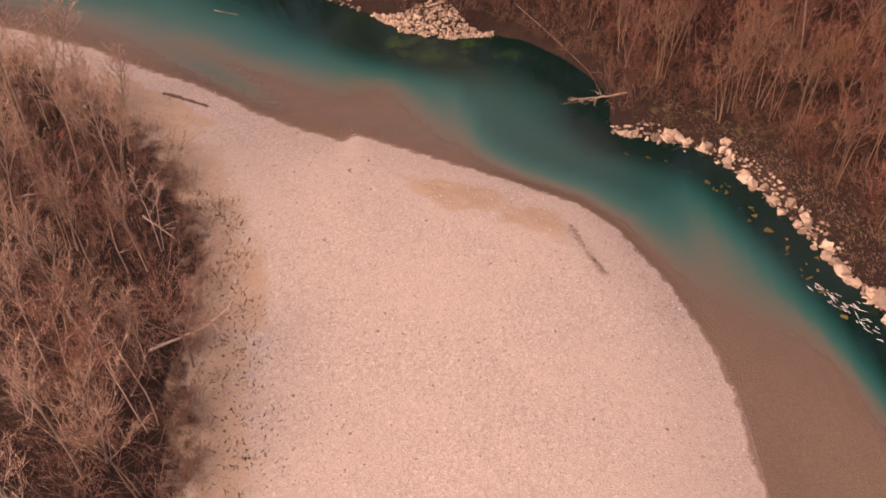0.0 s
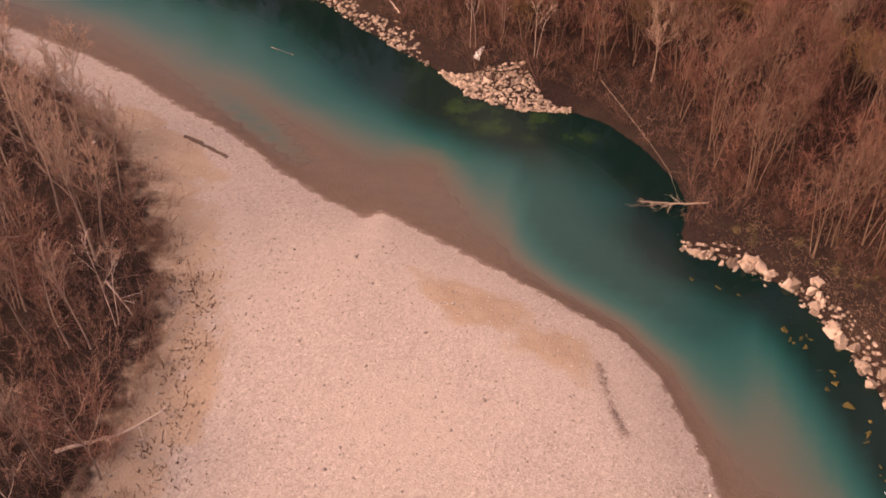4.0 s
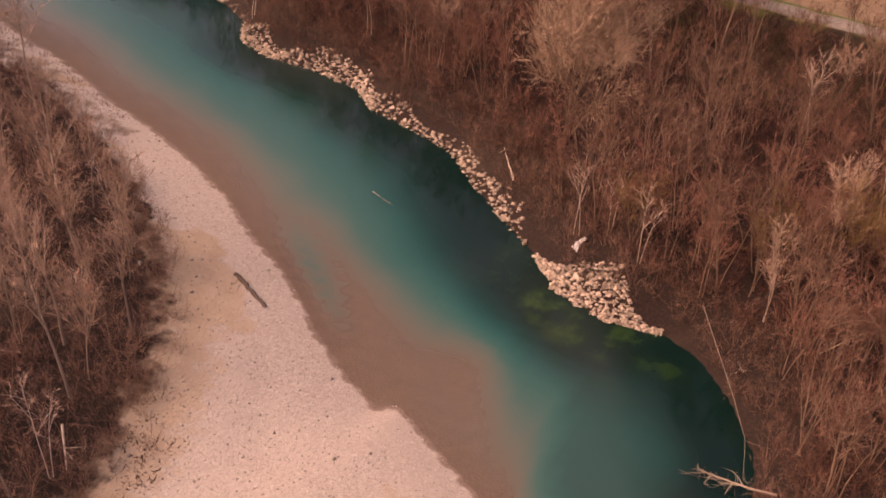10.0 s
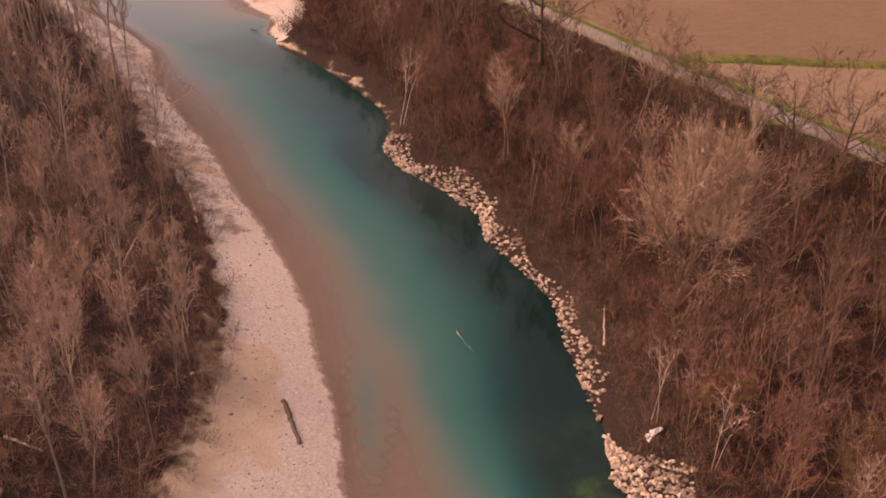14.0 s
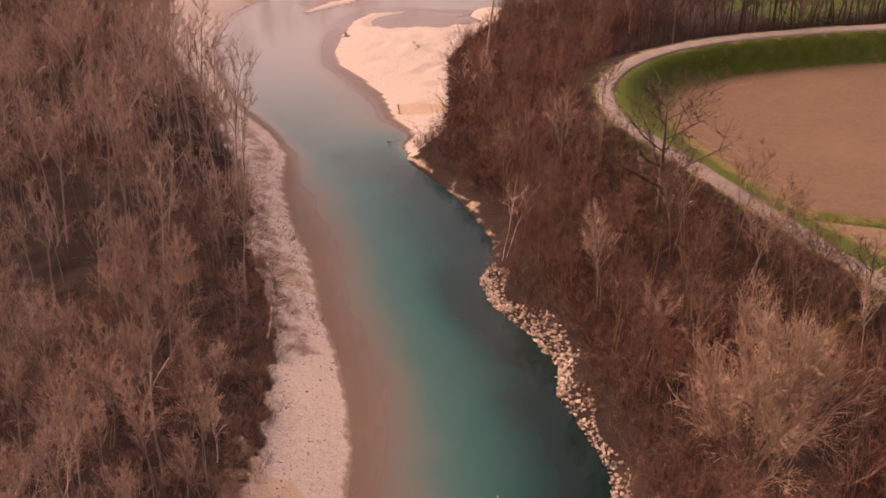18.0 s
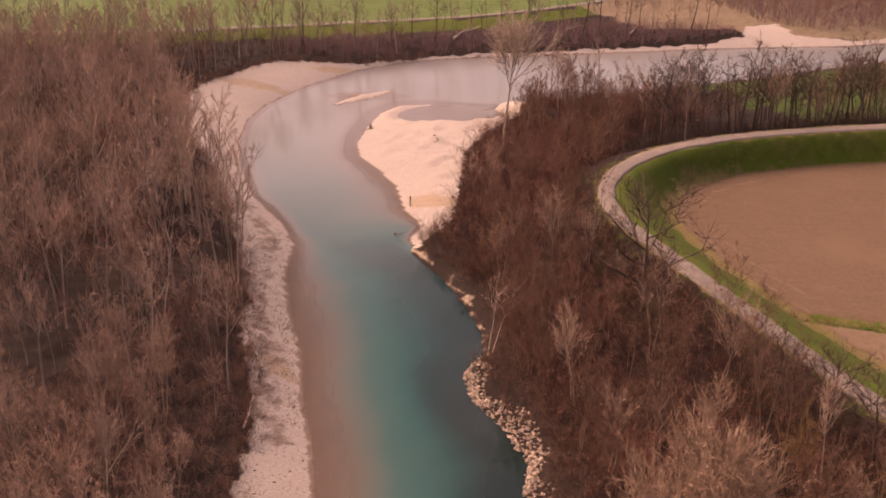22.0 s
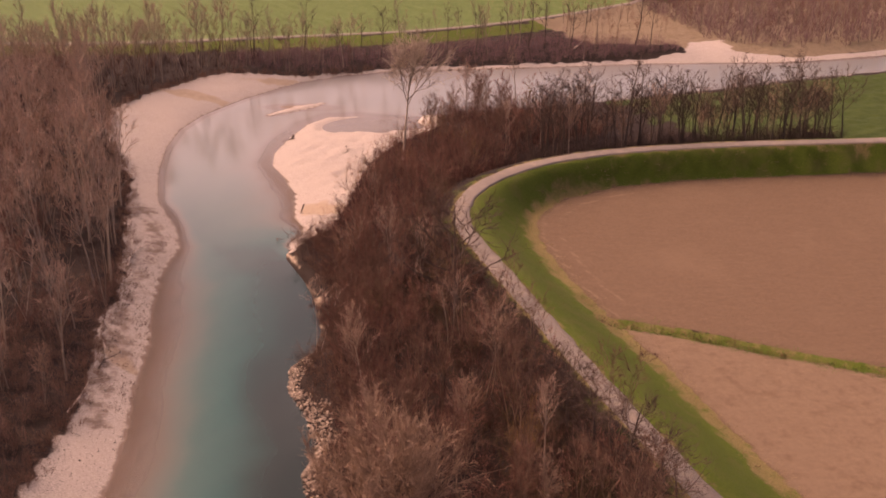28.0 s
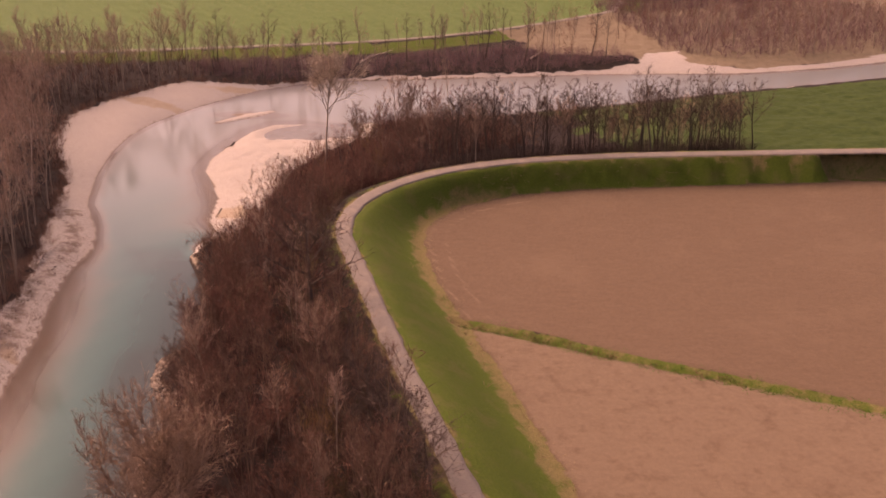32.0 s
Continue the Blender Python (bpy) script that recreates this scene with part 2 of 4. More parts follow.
WOOD_EDGE = [(-12, -400), (-13.8, 20), (-15.8, 36.7), (-17.2, 45), (-18.2, 51), (-18.4, 57), (-19.6, 62), (-22, 67.2), (-25.2, 72.8), (-29.5, 78), (-34.5, 82), (-40.5, 85.5), (-47, 89), (-54, 92.3),
    (-63, 95.3), (-74.5, 98), (-81, 101), (-94, 104), (-116, 109), (-136, 112), (-158, 111.5), (-177, 115.5), (-188.5, 126), (-199, 140), (-202, 147), (-198, 158.5), (-197, 172),
    (-197.3, 186), (-190, 209), (-180.3, 237), (-174.8, 255), (-174, 266), (-181, 272.5), (-179, 283), (-169, 280), (-160, 291), (-156, 315), (-157, 340), (-166, 420), (-186, 700)]
ROAD = [(220, 118), (60, 130), (25, 135), (-2, 137.6), (-13.2, 139), (-25.8, 140.5), (-45, 143.4), (-60, 145.6), (-66.5, 146.5), (-72.9, 148.9), (-79.2, 153.3), (-84.3, 159.9), (-87.9, 169), (-88.6, 180), (-87, 190),
    (-83, 204.5), (-76, 222.5), (-67, 246.5), (-50, 285), (20, 420), (120, 600)]
FIELD_EDGE = [(220, 130), (60, 142), (25, 146), (-3.4, 149.6), (-11.6, 150.9), (-28.5, 153.4), (-41.8, 154.6), (-56.5, 156.4), (-71, 160.1), (-78.5, 164.6), (-83.6, 172.6),
    (-84.9, 184), (-82, 198.2), (-74, 221.5), (-64.8, 247.5), (-46, 284), (24, 418), (124, 598)]
DITCH = [(-42.5, 154.4), (-36.1, 160.6), (-24.5, 170), (-14.8, 178.6), (-6.5, 186.2), (40, 222), (120, 290)]
FAR_ROAD = [(-340, -100), (-275, 60), (-250, 103.5), (-238, 130), (-227, 171), (-218, 206.7), (-218, 236.2), (-223.1, 263.4), (-228.1, 279.7), (-232.5, 294), (-243, 301), (-249, 309), (-300, 330)]


def segment_distance(x, y, line):
    """Distance from points to a line of points."""
    best = np.full(x.shape, 1e9)
    for (ax, ay), (bx, by) in zip(line, line[1:]):
        dx, dy = bx - ax, by - ay
        s = np.clip(((x - ax) * dx + (y - ay) * dy) / (dx * dx + dy * dy), 0, 1)
        best = np.minimum(best, (x - ax - s * dx) ** 2 + (y - ay - s * dy) ** 2)
    return np.sqrt(best)


def within(x, y, ring):
    """Whether points lie inside a ring."""
    inside = np.zeros(x.shape, bool)
    for (ax, ay), (bx, by) in zip(ring, ring[1:] + ring[:1]):
        if ay != by:
            inside ^= ((ay > y) != (by > y)) & (x < (bx - ax) * (y - ay) / (by - ay) + ax)
    return inside


def smoothstep(v, low, high):
    s = np.clip((v - low) / (high - low), 0, 1)
    return s * s * (3 - 2 * s)


def wobble(x, y, scale, seed):
    """Smooth uneven field between about -1 and 1."""
    rng = np.random.default_rng(seed)
    total = np.zeros(x.shape)
    for octave in range(7):
        a, ph, k = rng.uniform(0, 6.28), rng.uniform(0, 6.28), (0.6 + 0.45 * octave) / scale
        total += np.sin((x * math.cos(a) + y * math.sin(a)) * k * 6.28 + ph + 1.7 * np.sin((x * math.sin(a) - y * math.cos(a)) * k * 4 + ph)) / 3.0
    return total


def blob(x, y, cx, cy, rx, ry, turn):
    """1 in the middle of an ellipse, 0 outside it."""
    c, s = math.cos(radians(turn)), math.sin(radians(turn))
    u, v = ((x - cx) * c + (y - cy) * s) / rx, (-(x - cx) * s + (y - cy) * c) / ry
    return np.clip(1.2 - np.sqrt(u * u + v * v), 0, 1)


RIVER = LEFT_SHORE + RIGHT_SHORE[::-1]
LEFT_LAND = LEFT_SHORE + [(-900, 700), (-900, -400)]
WOOD_LAND = WOOD_EDGE + [(-900, 700), (-900, -400)]
INNER = ROAD + [(900, 600), (900, 118)]
FIELD = FIELD_EDGE + [(900, 598), (900, 130)]
FAR_LAND = FAR_ROAD + [(-900, 700), (-900, -100)]


def survey(x, y):
    """Height of the ground and what covers it, at points of the plan."""
    jag = 0.4 * wobble(x, y, 15, 3) + 0.12 * wobble(x, y, 5.5, 4)
    dl, dr = segment_distance(x, y, LEFT_SHORE), segment_distance(x, y, RIGHT_SHORE)
    wet, left = within(x, y, RIVER), within(x, y, LEFT_LAND)
    road, far_road = segment_distance(x, y, ROAD), segment_distance(x, y, FAR_ROAD)
    edge = segment_distance(x, y, WOOD_EDGE) * np.where(within(x, y, WOOD_LAND), -1, 1)
    inner, field = within(x, y, INNER), within(x, y, FIELD)
    ditch = segment_distance(x, y, DITCH)
    # the river bed: shallow off the gravel bar, deep under the outer bank; the deep lane wanders across
    share = dl / (dl + dr + 1e-6)
    lane = np.interp(x, (-200, -130, -104, -92, -80, -68, -58, -50, -42, -30, -19, -12, -5, 0, 4, 8, 13, 17, 21, 25, 30), (0.10, 0.12, 0.14, 0.26, 0.32, 0.30, 0.34, 0.36, 0.36, 0.36, 0.37, 0.47, 0.54, 0.40, 0.20, 0.08, 0.08, 0.15, 0.27, 0.46, 0.7))
    deepening = smoothstep(share + 0.03 * wobble(x, y, 40, 9), lane - 0.28, lane + 0.30)
    gentle = smoothstep(-x, 86, 106)
    edge_run = gentle * 1.3 * (1 - np.exp(-dr / 7)) + (1 - gentle) * np.minimum(1.4 * dr, 2.2)
    bed = -np.minimum(np.minimum((0.13 + 1.6 * np.clip(0.30 - lane, 0, 0.2)) * dl, 0.30 + 1.45 * deepening), edge_run)
    for bar in ((-172, 156, 11, 4, 62, 1.2), (28.5, 42, 9, 14.5, 8, 0.85)):
        bed += bar[5] * blob(x, y, *bar[:5]) * np.clip(-bed, 0, 1.2)
    bed -= 0.55 * blob(x, y, -22, 86.5, 9, 1.6, 142) * np.clip(dl / 2, 0, 1)
    bed -= 0.8 * blob(x, y, -5, 92.5, 15, 5, 155) * np.clip(dl / 6 - 0.6, 0, 1)
    islet = blob(x, y, -170.2, 155.2, 8.0, 1.7, 108)
    bed = np.maximum(bed, np.where(islet > 0.1, 0.35 * islet, -9))
    beach = 3.4 * (1 - np.exp(-dl / 9.0)) + 0.05 * wobble(x, y, 26, 5) * np.clip(dl / 6, 0, 1)
    bank = 3.8 * (1 - np.exp(-dr / 4.5))
    bar_land = (x < -90) & ~left & (dr < 34) & (y < 176)
    bank = np.where(bar_land, 1.9 * (1 - np.exp(-dr / 8)), bank)
    land = np.where(left, beach, bank) + np.where(left & (edge > 0), 0.03, 0.25) * wobble(x, y, 11, 6) * np.clip(np.where(left, dl, dr) / 8, 0, 1)
    land = np.where(field | inner, 4.0, land)
    fe = segment_distance(x, y, FIELD_EDGE)
    slope = np.clip((road - 1.9) / (road + fe - 1.9 + 1e-6), 0, 1)
    land = np.where(inner & ~field, 9.0 - 5.0 * smoothstep(slope, -0.12, 1.05), land)
    land = np.where(~inner & ~left, np.maximum(land, 9.0 - np.clip(road - 2.0, 0, 99) * 0.45), land)
    land = np.where(field, 4.0 + 0.05 * wobble(x, y, 4.5, 7), land)
    land -= np.where(inner, 0.5 * np.clip(1 - ditch / 1.6, 0, 1), 0)
    far_land = left & within(x, y, FAR_LAND)
    land = np.where(left & (far_road < 9), np.maximum(land, 5.0 - np.clip(far_road - 1.5, 0, 9) * 0.3), land)
    land = np.maximum(land, 0.03 + 0.02 * np.minimum(np.minimum(dl, dr), 5))
    height = np.where(wet, bed, land)
    pool = blob(x, y, -149.5, 166, 11.5, 8.0, 70)
    height = np.where(~wet & bar_land & (pool > 0.05), np.minimum(height, 0.5 - 2.2 * pool), height)
    height = np.maximum(height, np.where(~wet & bar_land, -0.3, -9))
    cover = {}
    s = -jag * 1.6
    cover["gravel"] = np.where(left, smoothstep(edge + s, -0.6, 0.9), 0.0)
    cover["gravel"] = np.where(wet, 1.0, cover["gravel"])
    on_bar = within(x, y, BAR)
    cover["gravel"] = np.where(on_bar, 1.0, cover["gravel"])
    sand = np.zeros(x.shape)
    for spot in SAND:
        sand = np.maximum(sand, blob(x, y, *spot))
    cover["sand"] = np.where(left | on_bar, smoothstep(sand + 0.35 * jag, 0.05, 0.9) * 0.72, 0)
    cover["sand"] = np.maximum(cover["sand"], np.where(~left & ~wet & (x < -55) & (x > -92), smoothstep(1.7 - dr + 1.0 * jag, 0, 1.5) * 0.5, 0))
    strip = left & (edge > -2.5) & (edge < 6.0) & (y < 84)
    cover["sand"] = np.maximum(cover["sand"], np.where(strip, 0.72 - 0.11 * np.abs(edge - 1.6), 0))
    grass = np.where(inner & (~field | (fe < 1.3)), 1.0, 0)
    grass = np.where(~left & ~inner & (road < 14), smoothstep(5.5 - road + 3 * jag, 0, 5) * 0.5, grass)
    meadow = ~left & ~inner & (y > 216 + 8 * jag) & (dr > 9)
    cover["grass"] = grass
    cover["meadow"] = np.where(meadow, 1.0, 0)
    cover["straw"] = np.where(inner, smoothstep(2.3 - 2.0 * smoothstep(y, 166, 192) - fe + 0.8 * jag, -0.8, 1.6) * 0.62, 0)
    cover["straw"] = np.maximum(cover["straw"], np.where(inner & (ditch < 1.8), 0.45, 0))
    cover["straw"] = np.maximum(cover["straw"], smoothstep(1.9 - np.abs(road - 0.3), 0, 0.8) * 0.6)
    lawn = ~left & ~wet & (x > 16) & (y < 81) & (dr > 1.2) & (dr < 5.5)
    cover["straw"] = np.where(lawn, 0.33, cover["straw"])
    cover["grass"] = np.where(ditch < 1.6 + 0.4 * jag, 1.0, cover["grass"]) 
    cover["soil"] = smoothstep(np.minimum(np.where(field, fe, -fe) - 0.5 + 0.5 * jag, ditch - 1.3 + 0.3 * jag), -0.5, 0.7)
    worn = np.zeros(x.shape)
    for inset in (1.5, 4.0):
        worn = np.maximum(worn, np.where(field & (x < -36) & (y < 186), smoothstep(0.8 - np.abs(fe - inset), 0, 0.7) * 0.6, 0))
    worn = np.maximum(worn, np.where(field & ((x + 42.5) * 31.8 - (y - 154.4) * 36 > 0), 0.62 * smoothstep(fe, 0.0, 0.8), 0))
    cover["worn"] = np.maximum(worn, smoothstep(1.0 - np.minimum(segment_distance(x, y, RAMP), segment_distance(x, y, FORK)), 0, 1.0) * 0.8)
    cover["grass"] = np.where(left & (far_road < 8) & ~far_land & (far_road > 1), 0.8, cover["grass"])
    cover["crop"] = np.where(far_land & (far_road > 3), 1.0, 0)
    cover["stubble"] = np.where(far_land & (((x - -303.4) * 60.5 - (y - 182.9) * 51.7) < 0) & (y > 150) & (x < -240), 0.3, 0)
    heath = left & (edge < 0.8) & (y > 246 + 3 * jag) & ~far_land & (x > -236) & ((x < 0.5 * (y - 246) - 191) | (y > 268))
    cover["stubble"] = np.maximum(cover["stubble"], np.where(heath, 0.8, 0))
    # bed by the right bank stays dark litter, painting the shadowed bank edge
    bank_shade = (dr < 4.5) & (dl > 6) & (x > -90)
    cover["wet"] = np.where(wet & ~bank_shade, 0.9, np.where(left, smoothstep(0.9 - dl, 0, 0.9) * 0.6, 0))
    cover["gravel"] = np.where(wet & bank_shade, 0.0, cover["gravel"])
    cover["gravel"] = np.where(~left & ~wet & (y > 205) & (dr < 6), smoothstep(5 - dr + 2 * jag, 0, 2), cover["gravel"])
    band = left & ~wet & (x < -50) & (x > -118)
    cover["wet"] = np.where(band, np.maximum(cover["wet"], smoothstep(3.2 - np.abs(dl - 3.6 + 2 * jag), 0, 2.5) * 0.5), cover["wet"])
    cover["wet"] = np.where((islet > 0.25) | (pool > 0.3), 0, cover["wet"])
    return height, cover


BAR_EDGE = [(-88, 127.5), (-91, 133), (-96, 137.5), (-104, 143), (-113, 148.5), (-122, 154), (-130, 163), (-136, 172), (-143, 182)]
BAR = [(-93.8, 129.4), (-97, 133), (-105, 134), (-116, 137.6), (-125, 138.2), (-132.5, 138.4), (-140, 141), (-149, 147), (-157, 153.5), (-160.5, 159.5), (-158, 166), (-151, 173)] + BAR_EDGE[::-1]
FORK = [(-223.3, 263.4), (-214, 257), (-205.8, 251), (-200, 243)]
RAMP = [(-74.5, 227.5), (-72.4, 230.5), (-68.7, 239.1), (-62.8, 246)]
SAND = [(1.2, 67.3, 8, 3.4, 160), (7.6, 64.2, 7, 3.6, 155), (-26.5, 79, 8.5, 4.4, 140), (-31, 83.5, 5, 2.5, 140), (-66, 98.5, 8, 2, 20), (-185, 136, 14, 4, 50), (-194, 158, 12, 3, 75), (-14.5, 55, 8, 2.5, 100), (-103, 139.5, 9, 4, 35)]

# ---- ground ----


def mesh_from(name, verts, tris, materials, kinds=None, smooth=False):
    """A mesh from arrays of points and triangles."""
    verts, tris = np.asarray(verts, np.float32), np.asarray(tris, np.int32)
    size = tris.shape[1]
    me = bpy.data.meshes.new(name)
    me.vertices.add(len(verts))
    me.vertices.foreach_set("co", verts.ravel())
    me.loops.add(tris.size)
    me.loops.foreach_set("vertex_index", tris.ravel())
    me.polygons.add(len(tris))
    me.polygons.foreach_set("loop_start", np.arange(0, tris.size, size, dtype=np.int32))
    me.polygons.foreach_set("loop_total", np.full(len(tris), size, np.int32))
    for m in materials:
        me.materials.append(m)
    if kinds is not None:
        me.polygons.foreach_set("material_index", np.asarray(kinds, np.int32))
    me.polygons.foreach_set("use_smooth", np.full(len(tris), smooth))
    me.update(calc_edges=True)
    return me


def grid(xs, ys):
    gx, gy = np.meshgrid(xs, ys, indexing="ij")
    at = np.arange(gx.size).reshape(gx.shape)
    quads = np.stack([at[:-1, :-1], at[1:, :-1], at[1:, 1:], at[:-1, 1:]], -1).reshape(-1, 4)
    return gx.ravel(), gy.ravel(), quads


def give(me, name, values):
    me.attributes.new(name, "FLOAT", "POINT").data.foreach_set("value", np.asarray(values, np.float32))


xs = np.concatenate([[-3000, -1500, -900, -600, -450], np.arange(-380, -215, 3.0), np.arange(-215, 45, 0.8), np.arange(45, 110, 4.0), [130, 200, 400, 900, 1800, 3000]])
ys = np.concatenate([[-3000, -1500, -700, -300, -120, -50, -20, 0, 10], np.arange(18, 192, 0.8), np.arange(192, 300, 1.6), np.arange(300, 420, 5.0), [450, 550, 800, 1500, 3000]])
gx, gy, quads = grid(xs, ys)
height, cover = survey(gx, gy)
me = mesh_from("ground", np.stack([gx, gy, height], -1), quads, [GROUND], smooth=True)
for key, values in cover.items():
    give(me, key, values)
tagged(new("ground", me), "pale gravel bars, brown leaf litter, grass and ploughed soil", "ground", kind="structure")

# ---- water ----
wx, wy, wq = grid(np.arange(-215, 60, 1.25), np.concatenate([np.arange(-10, 192, 1.25), np.arange(192, 460, 3.0)]))
bed, _ = survey(wx, wy)
keep = (bed[wq] < 0.25).any(1)
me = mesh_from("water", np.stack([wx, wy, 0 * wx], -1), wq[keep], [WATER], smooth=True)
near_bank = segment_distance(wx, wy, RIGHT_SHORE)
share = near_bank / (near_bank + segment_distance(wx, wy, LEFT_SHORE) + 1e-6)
# darkens the deep water by the right bank further, painting in mirrored trees
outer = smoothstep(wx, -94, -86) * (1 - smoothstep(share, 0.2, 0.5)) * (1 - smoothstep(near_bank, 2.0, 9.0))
give(me, "depth_mirror", -bed + outer * np.clip(2.45 - 0.3 * smoothstep(-wx, 40, 80) + bed, 0, 9))
# how far upstream the painted sky reflection has set in
give(me, "sky_sheen", smoothstep(-wx, 70, 175))
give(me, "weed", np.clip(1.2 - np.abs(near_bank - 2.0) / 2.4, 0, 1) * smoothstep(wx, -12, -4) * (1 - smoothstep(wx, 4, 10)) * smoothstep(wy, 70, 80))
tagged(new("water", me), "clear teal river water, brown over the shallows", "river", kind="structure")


def level_at(x, y):
    h, _ = survey(np.array([float(x)]), np.array([float(y)]))
    return float(h[0])


# ---- tracks ----


def smooth_line(line, step):
    """A line of points rounded into a smooth curve with even steps."""
    p = np.array(line, float)
    for _ in range(3):
        q = np.empty((2 * len(p), 2))
        q[0::2], q[1::2] = p * 0.75 + np.roll(p, -1, 0) * 0.25, p * 0.25 + np.roll(p, -1, 0) * 0.75
        p = np.concatenate([p[:1], q[:-2], p[-1:]])
    run = np.r_[0, np.cumsum(np.hypot(*np.diff(p, axis=0).T))]
    at = np.arange(0, run[-1], step)
    return np.stack([np.interp(at, run, p[:, 0]), np.interp(at, run, p[:, 1])], -1)


def track(name, line, width, lift, label):
    c = smooth_line(line, 1.5)
    way = np.gradient(c, axis=0)
    way /= np.linalg.norm(way, axis=1)[:, None]
    side = np.stack([-way[:, 1], way[:, 0]], -1)
    cross = np.array([-0.5, -0.46, -0.28, -0.1, 0.1, 0.28, 0.46, 0.5])
    rise = np.array([-0.25, 0.0, -0.03, 0.03, 0.03, -0.03, 0.0, -0.25])
    rng = np.random.default_rng(5)
    pts = c[:, None] + side[:, None] * (cross * width)[None, :, None] * (1 + 0.06 * rng.standard_normal((len(c), 1, 1)))
    h, _ = survey(pts[..., 0].ravel(), pts[..., 1].ravel())
    base = np.maximum(h.reshape(pts.shape[:2]), h.reshape(pts.shape[:2]).max(1)[:, None]) if lift is None else np.full(pts.shape[:2], lift)
    z = base + rise + 0.06
    at = np.arange(z.size).reshape(z.shape)
    quads = np.stack([at[:-1, :-1], at[1:, :-1], at[1:, 1:], at[:-1, 1:]], -1).reshape(-1, 4)
    me = mesh_from(name, np.concatenate([pts, z[..., None]], -1).reshape(-1, 3), quads, [TRACK], smooth=True)
    return tagged(new(name, me), label, "track", kind="structure")


track("road", ROAD, 2.55, 9.0, "pale gravel farm track along the levee crest")
track("road_far", FAR_ROAD, 2.6, 5.0, "pale gravel track beyond the far bank")


# ---- trees ----


class Wood:
    """Gathers tubes and twigs of one tree as arrays."""

    def __init__(self):
        self.v, self.f, self.k, self.n = [], [], [], 0

    def tube(self, path, radii, sides, kind):
        path = np.asarray(path, float)
        way = np.gradient(path, axis=0)
        way /= np.linalg.norm(way, axis=1)[:, None] + 1e-9
        ref = np.where(np.abs(way[:, 2:3]) > 0.9, [[1.0, 0, 0]], [[0, 0, 1.0]])
        a = np.cross(way, ref)
        a /= np.linalg.norm(a, axis=1)[:, None]
        b = np.cross(way, a)
        th = np.arange(sides) * 2 * np.pi / sides
        ring = path[:, None] + np.asarray(radii)[:, None, None] * (np.cos(th)[None, :, None] * a[:, None] + np.sin(th)[None, :, None] * b[:, None])
        at = self.n + np.arange(len(path) * sides).reshape(len(path), sides)
        nxt = np.roll(at, -1, 1)
        f1 = np.stack([at[:-1], nxt[:-1], nxt[1:]], -1).reshape(-1, 3)
        f2 = np.stack([at[:-1], nxt[1:], at[1:]], -1).reshape(-1, 3)
        self.take(ring.reshape(-1, 3), np.concatenate([f1, f2]), kind)

    def take(self, verts, tris, kind):
        self.v.append(verts)
        self.f.append(tris)
        self.k.append(np.full(len(tris), kind))
        self.n += len(verts)

    def twigs(self, base, tip, width, rng, kind):
        """Thin slivers from base points to tip points."""
        base, tip = np.asarray(base), np.asarray(tip)
        side = np.cross(tip - base, rng.standard_normal(base.shape))
        side *= (width / 2) / (np.linalg.norm(side, axis=1)[:, None] + 1e-9)
        verts = np.stack([base - side, base + side, tip], 1).reshape(-1, 3)
        self.take(verts, self.n + np.arange(len(verts)).reshape(-1, 3), kind)

    def arrays(self):
        return np.concatenate(self.v), np.concatenate(self.f), np.concatenate(self.k)


def bend(rng, start, way, length, steps, wander, lift):
    pts, d = [np.array(start, float)], np.array(way, float) / np.linalg.norm(way)
    for _ in range(steps):
        d = d + rng.standard_normal(3) * wander + np.array([0, 0, lift])
        d /= np.linalg.norm(d)
        pts.append(pts[-1] + d * length / steps)
    return np.array(pts)


def along(path, s):
    x = s * (len(path) - 1)
    i = min(int(x), len(path) - 2)
    return path[i] + (path[i + 1] - path[i]) * (x - i), path[i + 1] - path[i]


